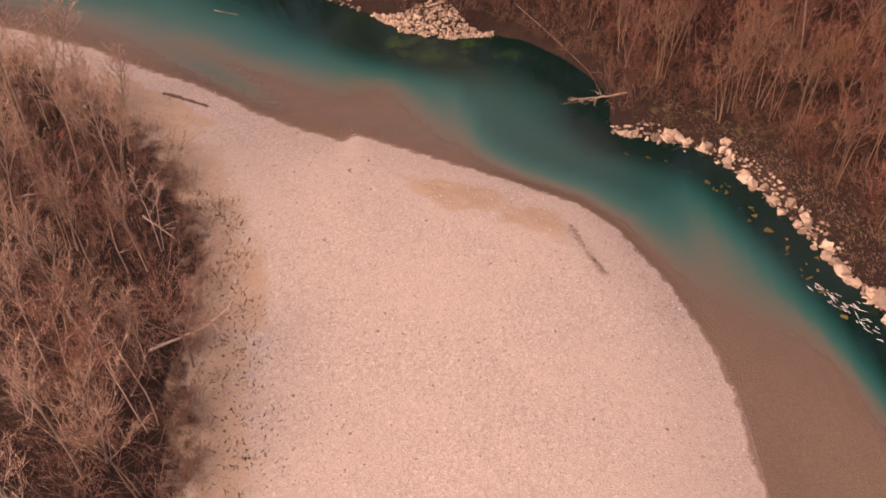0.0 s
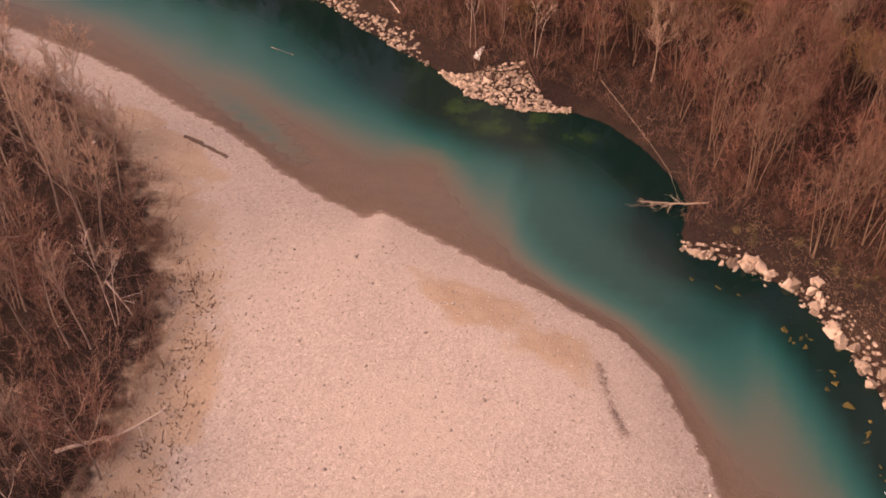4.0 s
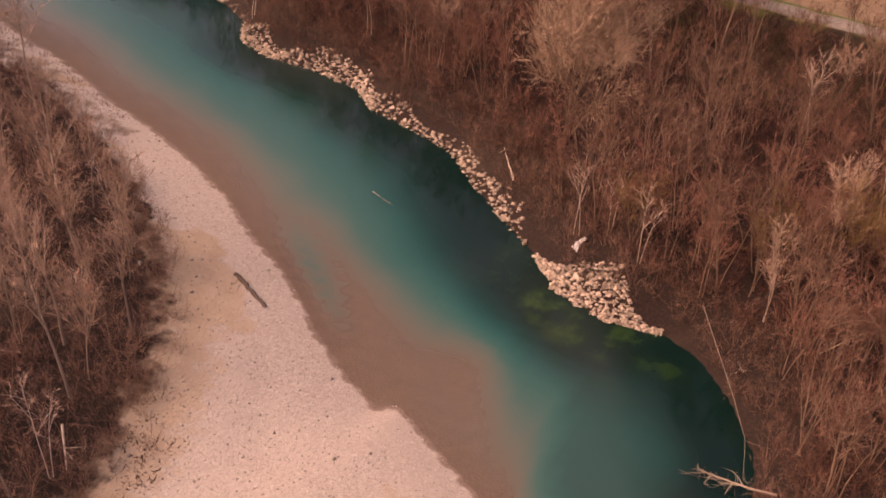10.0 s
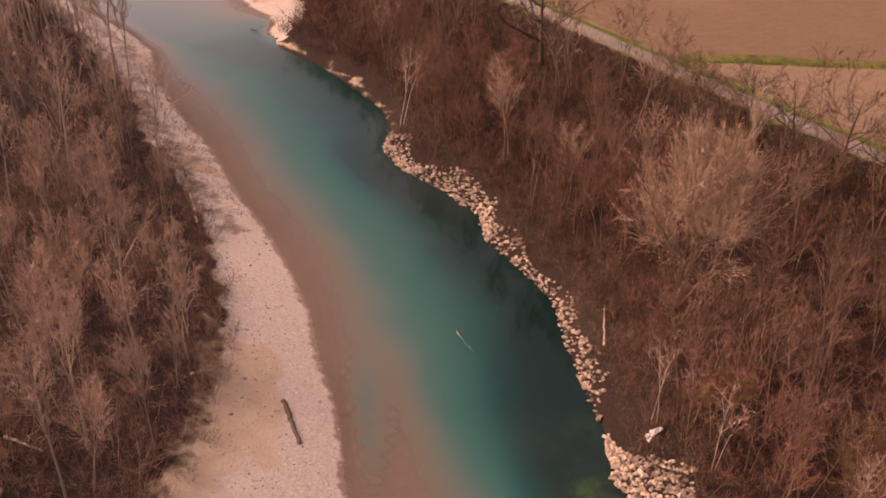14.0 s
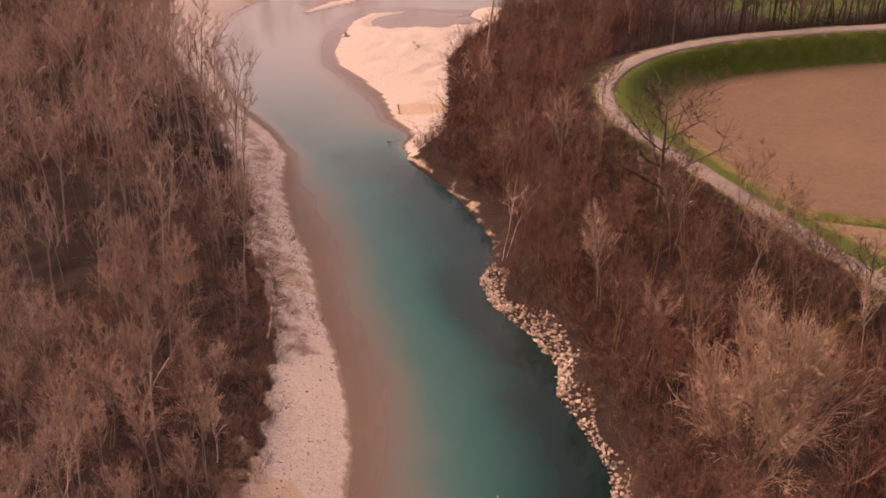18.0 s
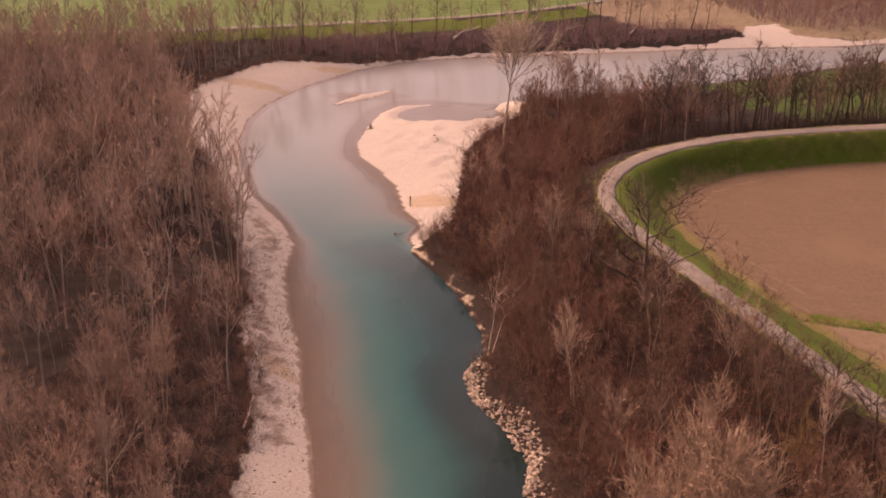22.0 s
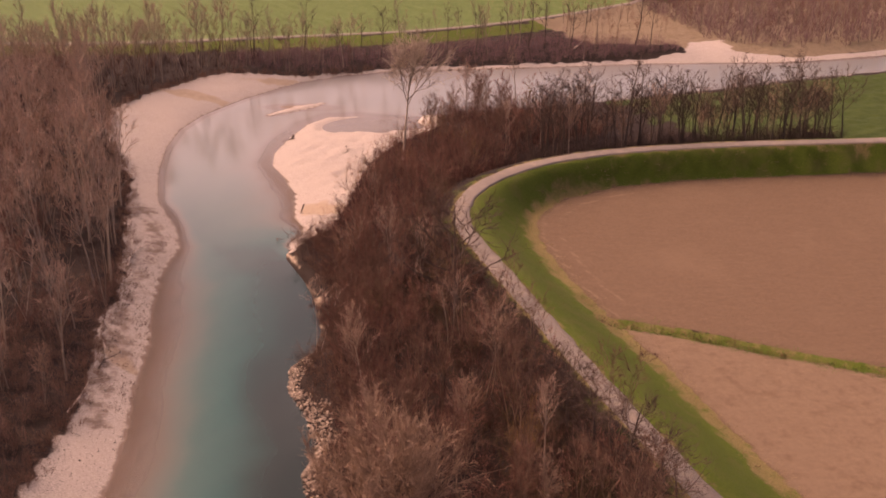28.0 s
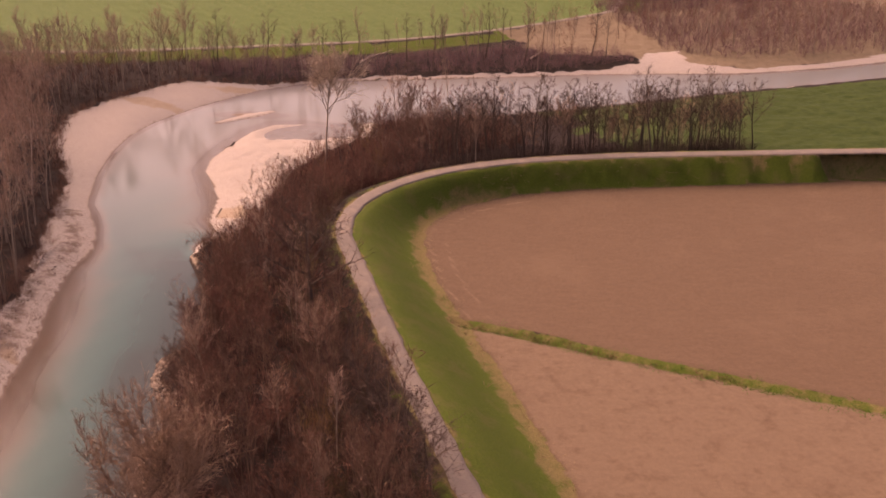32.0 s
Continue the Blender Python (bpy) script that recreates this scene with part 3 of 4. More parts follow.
def grow(seed, height, stems=1, lean=0.07, first=0.42, limbs=9, branches=6, twigs=7, subs=2, rise=1.1, reach=0.42, girth=0.0075, fine=0.026, fan=0.45, part=0.6):
    """A bare tree: slim trunks that fork into rising limbs, then branches and fine twigs."""
    rng = np.random.default_rng(seed)
    trunk, crown = Wood(), Wood()
    b1, t1, b2, t2 = [], [], [], []
    for stem in range(stems):
        tilt = rng.standard_normal(2) * lean * (1.0 if stems == 1 else 1.5)
        h = height * (1.0 if stem == 0 else rng.uniform(0.72, 1.0))
        start = (0, 0, -0.3) if stem == 0 else (*(rng.standard_normal(2) * 0.25), -0.3)
        path = bend(rng, start, (*tilt, 1), h * 0.92, 8, 0.045, 0.015)
        r = h * girth * (1 if stems == 1 else 0.75)
        trunk.tube(path, r * np.linspace(1, 0.12, 9) * np.r_[1.3, np.ones(8)], 5, 0)
        turn = rng.uniform(0, 6.28)
        for i in range(limbs):
            s = first + (0.95 - first) * ((i + rng.uniform(0, 0.9)) / limbs)
            p, d = along(path, s)
            turn += 2.4 + rng.normal(0, 0.3)
            out = np.array([math.cos(turn), math.sin(turn), rise * rng.uniform(0.7, 1.3)])
            size = h * reach * (1.05 - 0.7 * (s - first) / (1 - first)) * rng.uniform(0.75, 1.15)
            limb = bend(rng, p, out, size, 4, 0.10, 0.09)
            crown.tube(limb, r * 0.5 * (1.15 - s) * np.linspace(1, 0.3, 5) + 0.008, 3, 0)
            for j in range(branches):
                q, e = along(limb, 0.22 + 0.78 * (j + rng.uniform(0, 1)) / branches)
                e = e / np.linalg.norm(e) + rng.standard_normal(3) * part
                e[2] += 0.2
                shoot = bend(rng, q, e, size * rng.uniform(0.32, 0.6), 2, 0.12, 0.08)
                crown.twigs(shoot[:2], shoot[1:], fine * 1.9, rng, 0)
                for w in range(twigs):
                    b, g = along(shoot, rng.uniform(0.1, 1))
                    g = g / np.linalg.norm(g) + rng.standard_normal(3) * fan
                    tip = b + g / np.linalg.norm(g) * size * rng.uniform(0.15, 0.34)
                    b1.append(b)
                    t1.append(tip)
                    for _ in range(subs):
                        c = b + (tip - b) * rng.uniform(0.25, 0.9)
                        b2.append(c)
                        t2.append(c + ((tip - b) / np.linalg.norm(tip - b) + rng.standard_normal(3) * fan * 1.2) * size * rng.uniform(0.06, 0.14))
    crown.twigs(b1, t1, fine, rng, 1)
    if b2:
        crown.twigs(b2, t2, fine * 0.8, rng, 1)
    return trunk.arrays(), crown.arrays()


STEM = wood_material("olive_brown_stems", (0.12, 0.078, 0.055), (0.225, 0.150, 0.106))
ALDER_TWIG = wood_material("tan_alder_twigs", (0.27, 0.172, 0.123), (0.50, 0.335, 0.246))
HAZEL_TWIG = wood_material("brown_hazel_twigs", (0.090, 0.047, 0.033), (0.175, 0.096, 0.067))
PALE_TWIG = wood_material("pale_straw_twigs", (0.36, 0.28, 0.21), (0.54, 0.44, 0.35))
KINDS = {
    "bare_poplar_tree": dict(label="slender leafless poplar with pale bark on the river bank", mats=(PALE_BARK, GREY_TWIG), grow=dict(height=13, lean=0.05, first=0.45, limbs=13, rise=1.9, reach=0.27, girth=0.0085, fine=0.024, fan=0.34, part=0.42)),
    "bare_alder_tree": dict(label="leafless grey-brown alder with several stems in the bank wood", mats=(PALE_BARK, ALDER_TWIG), grow=dict(height=10.5, stems=2, lean=0.05, first=0.45, limbs=8, rise=1.8, reach=0.33, girth=0.0068, twigs=9, fan=0.34, part=0.42)),
    "bare_willow_tree": dict(label="leafless tan willow with a wide twiggy crown", mats=(STEM, TAN_TWIG), grow=dict(height=10.5, stems=7, lean=0.26, first=0.28, limbs=10, branches=9, twigs=11, subs=2, rise=0.8, reach=0.40, fine=0.024, fan=0.36, part=0.5)),
    "bare_maple_tree": dict(label="leafless red-brown tree with fine reddish twigs", mats=(STEM, RED_TWIG), grow=dict(height=8.5, stems=2, lean=0.06, first=0.3, limbs=8, twigs=8, rise=1.3, reach=0.38, fine=0.027, fan=0.4, part=0.5)),
    "bare_locust_tree": dict(label="dark leafless tree with crooked branches beside the levee", mats=(DARK_BARK, DARK_TWIG), grow=dict(height=14, lean=0.09, first=0.4, limbs=10, branches=5, twigs=6, subs=1, rise=1.0, reach=0.30, fan=0.7, part=0.8, girth=0.012, fine=0.042)),
    "bare_ochre_willow": dict(label="leafless willow with ochre yellow shoots", mats=(STEM, OCHRE_TWIG), grow=dict(height=8.5, stems=4, lean=0.16, first=0.25, limbs=8, rise=1.7, reach=0.36, fan=0.3, part=0.4)),
    "bare_walnut_tree": dict(label="dark leafless tree with crooked spreading limbs", mats=(DARK_BARK, DARK_TWIG), grow=dict(height=10, lean=0.05, first=0.22, limbs=11, branches=7, twigs=8, rise=0.55, reach=0.62, fan=0.6, part=0.7, girth=0.024, fine=0.045)),
    "bare_ash_tree": dict(label="tall leafless tree with a pale rounded crown", mats=(PALE_BARK, PALE_TWIG), grow=dict(height=18, lean=0.02, first=0.52, limbs=16, branches=9, twigs=10, rise=1.35, reach=0.36, fan=0.45, girth=0.012, fine=0.055)),
    "bare_sycamore_tree": dict(label="leafless tree with stout pale limbs and fine reddish twigs", mats=(PALE_BARK, RED_TWIG), grow=dict(height=10, lean=0.10, first=0.3, limbs=9, branches=8, twigs=10, rise=0.95, reach=0.52, fan=0.5, girth=0.010)),
    "bare_hazel_tree": dict(label="slender leafless tree with bare olive-brown stems", mats=(STEM, HAZEL_TWIG), grow=dict(height=11, stems=3, lean=0.07, first=0.48, limbs=6, branches=5, twigs=7, rise=1.6, reach=0.30, fan=0.42, girth=0.0075, fine=0.025)),
    "birch_tree": dict(label="white-stemmed leafless tree with few branches", mats=(DRIFT, GREY_TWIG), grow=dict(height=10, stems=2, lean=0.12, first=0.45, limbs=6, branches=4, twigs=6, rise=1.4, reach=0.3, girth=0.0065)),
}
MODELS, ARRAYS, SPARSE = {}, {}, {}
for number, (kind, told) in enumerate(KINDS.items()):
    MODELS[kind], ARRAYS[kind], SPARSE[kind] = [], [], []
    for variant in range(4):
        (tv, tf, _), (cv, cf, ck) = grow(100 * number + variant, **told["grow"])
        MODELS[kind].append((mesh_from("trunk", tv, tf, told["mats"][:1], smooth=True), mesh_from("crown", cv, cf, told["mats"], ck)))
    several = told["grow"].get("stems", 1) > 1
    for arrays, variants, change in ((ARRAYS, 4, dict(limbs=5 if several else 9, branches=6, twigs=6, subs=2, fine=0.029)), (SPARSE, 2, dict(limbs=4 if several else 7, branches=5, twigs=5, subs=1, fine=0.036))):
        for variant in range(variants):
            thinned = dict(told["grow"])
            thinned.update(stems=2 if several else 1, **change)
            (tv, tf, tk), (cv, cf, ck) = grow(100 * number + 50 + variant, **thinned)
            arrays[kind].append((np.concatenate([tv, cv]), np.concatenate([tf, cf + len(tv)]), np.concatenate([tk, ck])))


def plant(kind, x, y, z, size, turn, variant):
    root = new(kind)
    root.empty_display_size = 0.5
    trunk, crown = MODELS[kind][variant % 4]
    for name, me in (("trunk", trunk), ("crown", crown)):
        new(name, me).parent = root
    root.matrix_world = Matrix.LocRotScale((x, y, z), Euler((0, 0, turn)), (size, size, size))
    return tagged(root, KINDS[kind]["label"], "tree", "bank trees")


def scatter(spacing, ring, seed):
    """Jittered points inside a ring."""
    rng = np.random.default_rng(seed)
    r = np.array(ring)
    lo, hi = r.min(0), r.max(0)
    gx, gy = np.meshgrid(np.arange(lo[0], hi[0], spacing), np.arange(lo[1], hi[1], spacing), indexing="ij")
    x, y = gx.ravel() + rng.uniform(-0.5, 0.5, gx.size) * spacing, gy.ravel() + rng.uniform(-0.5, 0.5, gx.size) * spacing
    ok = within(x, y, [tuple(p) for p in ring])
    return x[ok], y[ok]


LEFT_WOOD = WOOD_EDGE[1:28] + [(-212, 160), (-215, 88), (-176, 76), (-104, 68), (-50, 60), (-40, 44), (-28, 22)]
FAR_LEFT_WOOD = [(-215, 150), (-222, 152), (-232, 125), (-246, 95), (-245, 60), (-215, 60)]
RIGHT_WOOD = [(46, 40), (37, 58), (33, 68), (27, 77), (21, 80.5), (18.5, 84), (15, 91.5), (9, 96.5), (2, 98.5), (-4, 100.5), (-9, 104), (-17, 109), (-24, 113.5), (-33, 115.5), (-40, 119), (-50, 121.5),
    (-57, 124), (-66, 127.5), (-80, 130), (-90, 130)] + BAR_EDGE[1:] + [(-138, 192), (-128, 200), (-110, 200), (-108, 180), (-97, 168), (-92.5, 162), (-84.5, 152), (-72, 145.5), (-55, 142), (-30, 137.2), (0, 133.6), (30, 130.5), (60, 126), (70, 60)]
LEVEE_ROW = [(-96, 170), (-94.5, 185), (-89, 207), (-83.5, 226), (-88, 238), (-95, 236), (-98.5, 207), (-105, 180)]
FAR_BANK_WOOD = [(-236, 291), (-255, 300), (-262, 330), (-230, 380), (-160, 380), (-158, 335), (-160, 312), (-166, 290), (-178, 279), (-200, 284)]

rng = np.random.default_rng(11)
woods = {"near": [], "mid": [], "far": []}


def stock(ring, spacing, seed, mix, share, near):
    """Sets trees in a wood: those for which near() holds as things, the others into the joined far wood."""
    x, y = scatter(spacing, ring, seed)
    h, _ = survey(x, y)
    clear = (segment_distance(x, y, WOOD_EDGE) > np.where(x < -70, 0.7, 2.0)) & (np.hypot(x + 11.8, y - 112.2) > 8) & (np.hypot(x + 49.5, y - 135.8) > 5) & (np.hypot(x + 117, y - 158.8) > 4) & (segment_distance(x, y, ROAD) > 4.5) & (segment_distance(x, y, BAR_EDGE) > 4.0)
    x, y, h = x[clear], y[clear], h[clear]
    kinds, odds = list(mix), np.array(list(mix.values()), float)
    for a, b, c in zip(x, y, h):
        if rng.uniform() > share:
            continue
        kind = kinds[rng.choice(len(kinds), p=odds / odds.sum())]
        if kind == "bare_hazel_tree" and a < -45 and rng.uniform() < 0.7:
            kind = "bare_maple_tree"
        tall = 1.4 if a < -75 and b < 150 and ring is LEFT_WOOD else 1.0
        place = "near" if near(a, b) else "mid" if a > -205 and b < 190 else "far"
        woods[place].append((kind, a, b, c - 0.05, tall * rng.uniform(0.68, 1.28), rng.uniform(0, 6.28), int(rng.integers(0, 12))))


stock(LEFT_WOOD, 3.9, 21, {"bare_poplar_tree": 4, "bare_alder_tree": 6, "bare_maple_tree": 2.0, "birch_tree": 0.4}, 0.85, lambda x, y: x > -58 and x > -0.8 * y + 6)
stock(RIGHT_WOOD, 3.5, 22, {"bare_hazel_tree": 5, "bare_poplar_tree": 0.4, "bare_alder_tree": 0.5, "bare_maple_tree": 3.5, "bare_ochre_willow": 0.4, "birch_tree": 0.3}, 0.8, lambda x, y: y < 132 and x > -62)
stock(LEVEE_ROW, 2.4, 25, {"bare_locust_tree": 6, "bare_alder_tree": 1}, 0.95, lambda x, y: x > -100 and y > 150)
FAR_STRIP = [(-206, 150), (-199, 165), (-197.5, 180), (-196.5, 188), (-190, 209), (-181, 237), (-177, 256), (-176, 267), (-183, 268), (-194, 246), (-203, 236), (-206, 203), (-214, 172), (-220, 150)]
stock(FAR_STRIP, 5.5, 26, {"bare_poplar_tree": 3, "bare_locust_tree": 2}, 0.75, lambda x, y: False)
stock(FAR_LEFT_WOOD, 4.6, 23, {"bare_poplar_tree": 2, "bare_alder_tree": 3, "bare_maple_tree": 2, "bare_locust_tree": 0.6}, 0.8, lambda x, y: False)
bank_line = smooth_line(RIGHT_SHORE[13:32], 2.7)
bank_way = np.gradient(bank_line, axis=0)
bank_way /= np.linalg.norm(bank_way, axis=1)[:, None]
for (a, b), (u, v) in zip(bank_line, bank_way):
    back_off = rng.uniform(5.0, 8.0)
    a, b = a + v * back_off, b - u * back_off
    kind = ("bare_hazel_tree", "bare_maple_tree")[int(rng.integers(0, 2))]
    if rng.uniform() < 0.85 and math.hypot(a + 11.8, b - 112.2) > 6.5:
        woods["near"].append((kind, a, b, level_at(a, b) - 0.05, rng.uniform(0.75, 1.1), rng.uniform(0, 6.28), int(rng.integers(0, 12))))
far_line = smooth_line(FAR_ROAD[2:8], 4.2)
for a, b in far_line + rng.normal(0, 1.2, far_line.shape) + (6.5, 1.5):
    woods["far"].append((("bare_locust_tree", "bare_poplar_tree")[int(rng.integers(0, 2))], a, b, level_at(a, b) - 0.05, rng.uniform(0.4, 0.8), rng.uniform(0, 6.28), int(rng.integers(0, 6))))
stock(FAR_BANK_WOOD, 4.6, 24, {"bare_poplar_tree": 3, "bare_hazel_tree": 1, "bare_maple_tree": 3}, 0.75, lambda x, y: False)
HEATH = [(-183, 240), (-178, 262), (-186, 274), (-200, 280), (-222, 278), (-216, 256), (-204, 246)]
stock(HEATH, 6.5, 27, {"bare_hazel_tree": 3, "bare_poplar_tree": 1}, 0.7, lambda x, y: False)
for kind, x, y, z, size, turn, variant in woods["near"]:
    plant(kind, x, y, z, size, turn, variant)


def joined(name, entries, arrays, materials, label, category):
    """Many small plants in one mesh."""
    vs, fs, ks, n = [], [], [], 0
    for kind, x, y, z, size, turn, variant in entries:
        v, f, k = arrays[kind][variant % len(arrays[kind])]
        c, s = math.cos(turn) * size, math.sin(turn) * size
        vs.append(np.stack([v[:, 0] * c - v[:, 1] * s + x, v[:, 0] * s + v[:, 1] * c + y, v[:, 2] * size + z], -1))
        fs.append(f + n)
        ks.append(k)
        n += len(v)
    me = mesh_from(name, np.concatenate(vs), np.concatenate(fs), materials, np.concatenate(ks))
    return tagged(new(name, me), label, category, kind="stuff")


for kind, told in KINDS.items():
    for place, arrays in (("mid", ARRAYS), ("far", SPARSE)):
        some = [e for e in woods[place] if e[0] == kind]
        if some:
            joined("woodland", some, arrays, told["mats"], "distant " + told["label"].replace("tree", "trees"), "woodland")


def put_tree(kind, x, y, size, turn, variant, label):
    return tagged(plant(kind, x, y, level_at(x, y) - 0.05, size, turn, variant), label)


great = put_tree("bare_willow_tree", -11.8, 112.2, 1.5, 0.4, 0, "large leafless tan willow with a wide rounded crown of fine shoots")
great.scale.z = 1.9
put_tree("bare_ash_tree", -117, 158.8, 1.34, 1.4, 1, "tall leafless tree with a pale rounded crown at the gravel bar")
put_tree("bare_walnut_tree", -48.4, 136.4, 1.45, 2.2, 1, "dark leafless tree with crooked spreading limbs on the levee slope")
for x, y, size, turn in ((-24.2, 134.0, 0.75, 0.4), (-19.6, 134.3, 0.82, 1.7), (-14.8, 134.2, 0.78, 2.9), (-9.8, 134.4, 0.84, 4.1), (-6.2, 135.2, 0.6, 5.3), (-3.0, 134.6, 0.62, 0.9)):
    put_tree("bare_walnut_tree", x, y, size, turn, int(turn), "small dark leafless tree with spreading twigs beside the gravel track")
put_tree("bare_willow_tree", -62, 131.5, 0.5, 0.3, 2, "low straw-coloured willow thicket on the bank")
put_tree("bare_ochre_willow", 23, 106, 1.15, 0.3, 0, "leafless willow with ochre yellow shoots in the bank wood")
put_tree("bare_ochre_willow", 17, 106, 1.0, 2.3, 1, "leafless willow with ochre yellow shoots in the bank wood")
leaner = put_tree("birch_tree", -56.6, 121.4, 1.25, 0.0, 2, "white leaning leafless tree above the river bank")
leaner.matrix_world = leaner.matrix_world @ Matrix.Rotation(radians(16), 4, (-0.87, 0.48, 0))
for x, y, turn in ((-4.6, 100.2, 0.2), (1.2, 98.6, 1.3), (-2.2, 101.0, 2.6)):
    put_tree("birch_tree", x, y, 0.8, turn, int(turn), "thin white-stemmed leafless tree on the stone bank")

for x, y, size, turn in ((-21.6, 38.8, 1.1, 0.3), (-17.4, 46.8, 0.85, 1.9), (-25.1, 44.3, 0.95, 3.2), (-24.0, 56.2, 0.9, 4.0), (-28.5, 58.7, 1.0, 5.1), (-33.2, 60.0, 0.9, 0.9)):
    put_tree("bare_sycamore_tree", x, y, size, turn, int(turn), "leafless tree with stout pale limbs and fine reddish twigs")
for x, y, size, turn in ((20.2, 82.6, 0.9, 0.3), (25.4, 77.2, 1.0, 1.0), (26.6, 77.9, 0.9, 2.0), (17.9, 86.0, 0.8, 3.0), (27.6, 79.2, 0.95, 4.0), (22.1, 85.8, 1.0, 5.0), (29.5, 76.0, 0.9, 5.5), (-0.8, 108.3, 0.9, 0.7), (10.1, 101.1, 1.0, 1.7)):
    put_tree("bare_hazel_tree", x, y, size, turn, int(turn), "slender pale-stemmed leafless tree leaning over the bank")
for x, y, size, turn in ((-45.9, 74.2, 1.0, 0.2), (-39.0, 72.4, 0.8, 1.2), (-33.3, 66.5, 0.8, 2.2), (-43.1, 80.3, 0.8, 3.2), (-53.0, 71.2, 1.1, 4.2), (-46.6, 78.1, 0.9, 5.2), (-58.1, 69.2, 1.0, 0.6), (-64.9, 81.7, 1.0, 1.6), (-59.7, 85.5, 0.8, 2.6)):
    put_tree("bare_alder_tree", x, y, size, turn, int(turn), "pale-stemmed leafless alder standing out of the brushwood")

# ---- undergrowth ----


def bush_arrays(seed, stems, high, fine, splay, sides=5, subs=2):
    """A leafless bush: stems that fan from the ground, each with side twigs that fork again."""
    rng = np.random.default_rng(seed)
    w = Wood()
    a, r = rng.uniform(0, 6.28, stems), rng.uniform(0.05, 0.6, stems)
    out = splay * rng.uniform(0.1, 1.3, stems)
    base = np.stack([np.cos(a) * r, np.sin(a) * r, np.full(stems, -0.15)], -1)
    tip = base + np.stack([np.cos(a) * out, np.sin(a) * out, np.ones(stems)], -1) * (high * rng.uniform(0.4, 1.05, stems))[:, None] + rng.standard_normal((stems, 3)) * high * 0.12
    w.twigs(base, tip, fine * 1.5, rng, 0)
    s = rng.uniform(0.2, 1.0, (stems, sides, 1))
    b = base[:, None] + (tip - base)[:, None] * s
    d = (tip - base)[:, None] * 0.22 + rng.standard_normal((stems, sides, 3)) * high * 0.17
    b, d = b.reshape(-1, 3), d.reshape(-1, 3)
    w.twigs(b, b + d, fine, rng, 0)
    if subs:
        c = b[:, None] + d[:, None] * rng.uniform(0.2, 1.0, (len(b), subs, 1))
        e = d[:, None] * 0.35 + rng.standard_normal((len(b), subs, 3)) * high * 0.075
        w.twigs(c.reshape(-1, 3), (c + e).reshape(-1, 3), fine * 0.8, rng, 0)
    return w.arrays()


BUSHES = {"bush": [bush_arrays(300 + i, 11, 2.5, 0.032, 0.6, 6, 1) for i in range(5)], "low": [bush_arrays(320 + i, 12, 1.0, 0.024, 0.8, 5, 0) for i in range(3)], "tall": [bush_arrays(340 + i, 8, 4.4, 0.028, 0.34, 9, 1) for i in range(3)],
    "shrub": [bush_arrays(350 + i, 11, 3.6, 0.028, 0.75, 7, 2) for i in range(4)], "far": [bush_arrays(345 + i, 9, 4.2, 0.05, 0.45, 6, 0) for i in range(3)]}


def thicket(ring, spacing, seed, kind, mats, label, low=0.6, high=1.3, skip=0.0):
    x, y = scatter(spacing, ring, seed)
    h, _ = survey(x, y)
    rg = np.random.default_rng(seed)
    ok = (h > 0.15) & (rg.uniform(size=len(x)) > skip) & (wobble(x, y, 7, seed) < 0.75) & (segment_distance(x, y, ROAD) > 2.4)
    swell = 1 + 0.28 * wobble(x, y, 12, seed + 1)[ok]
    entries = [(kind, a, b, c, rg.uniform(low, high) * e, rg.uniform(0, 6.28), int(rg.integers(0, 12))) for a, b, c, e in zip(x[ok], y[ok], h[ok], swell)]
    return joined("undergrowth", entries, BUSHES, mats, label, "undergrowth")


NEAR_LEFT = [p for p in LEFT_WOOD if p[0] > -97] + [(-94, 68)]
DEEP_LEFT = [(-94, 104), (-116, 109), (-136, 112), (-158, 111.5), (-177, 115.5), (-188.5, 126), (-199, 140), (-202, 147), (-206, 160), (-222, 160), (-228, 150), (-240, 110), (-255, 95), (-250, 82), (-176, 76), (-94, 68)]
thicket(NEAR_LEFT, 1.75, 31, "bush", [GREY_BRUSH], "dense red-brown leafless brushwood under the bank trees", 0.5, 1.1)
thicket(NEAR_LEFT, 2.9, 32, "tall", [SAPLING], "tall grey-brown leafless saplings between the trees", 0.6, 1.2)
thicket(RIGHT_WOOD, 1.5, 33, "bush", [BRUSH], "dense red-brown leafless brushwood on the bank")
thicket(RIGHT_WOOD, 3.3, 34, "shrub", [SHRUB], "rounded red-brown leafless shrubs on the bank", 0.6, 1.35)
thicket(DEEP_LEFT, 2.3, 35, "far", [BRUSH], "distant leafless brushwood beneath the wood", 0.4, 0.8)
thicket(FAR_STRIP, 1.4, 40, "far", [FAR_BRUSH], "distant purple-brown brushwood on the far bank", 0.45, 0.8)
thicket(LEVEE_ROW, 1.35, 36, "bush", [DARK_TWIG], "dark leafless brushwood beneath the tree row", 0.8, 1.75)
thicket(FAR_BANK_WOOD, 2.2, 37, "far", [FAR_BRUSH], "distant leafless brushwood on the far bank", 0.6, 1.1)

# ---- stone revetments ----


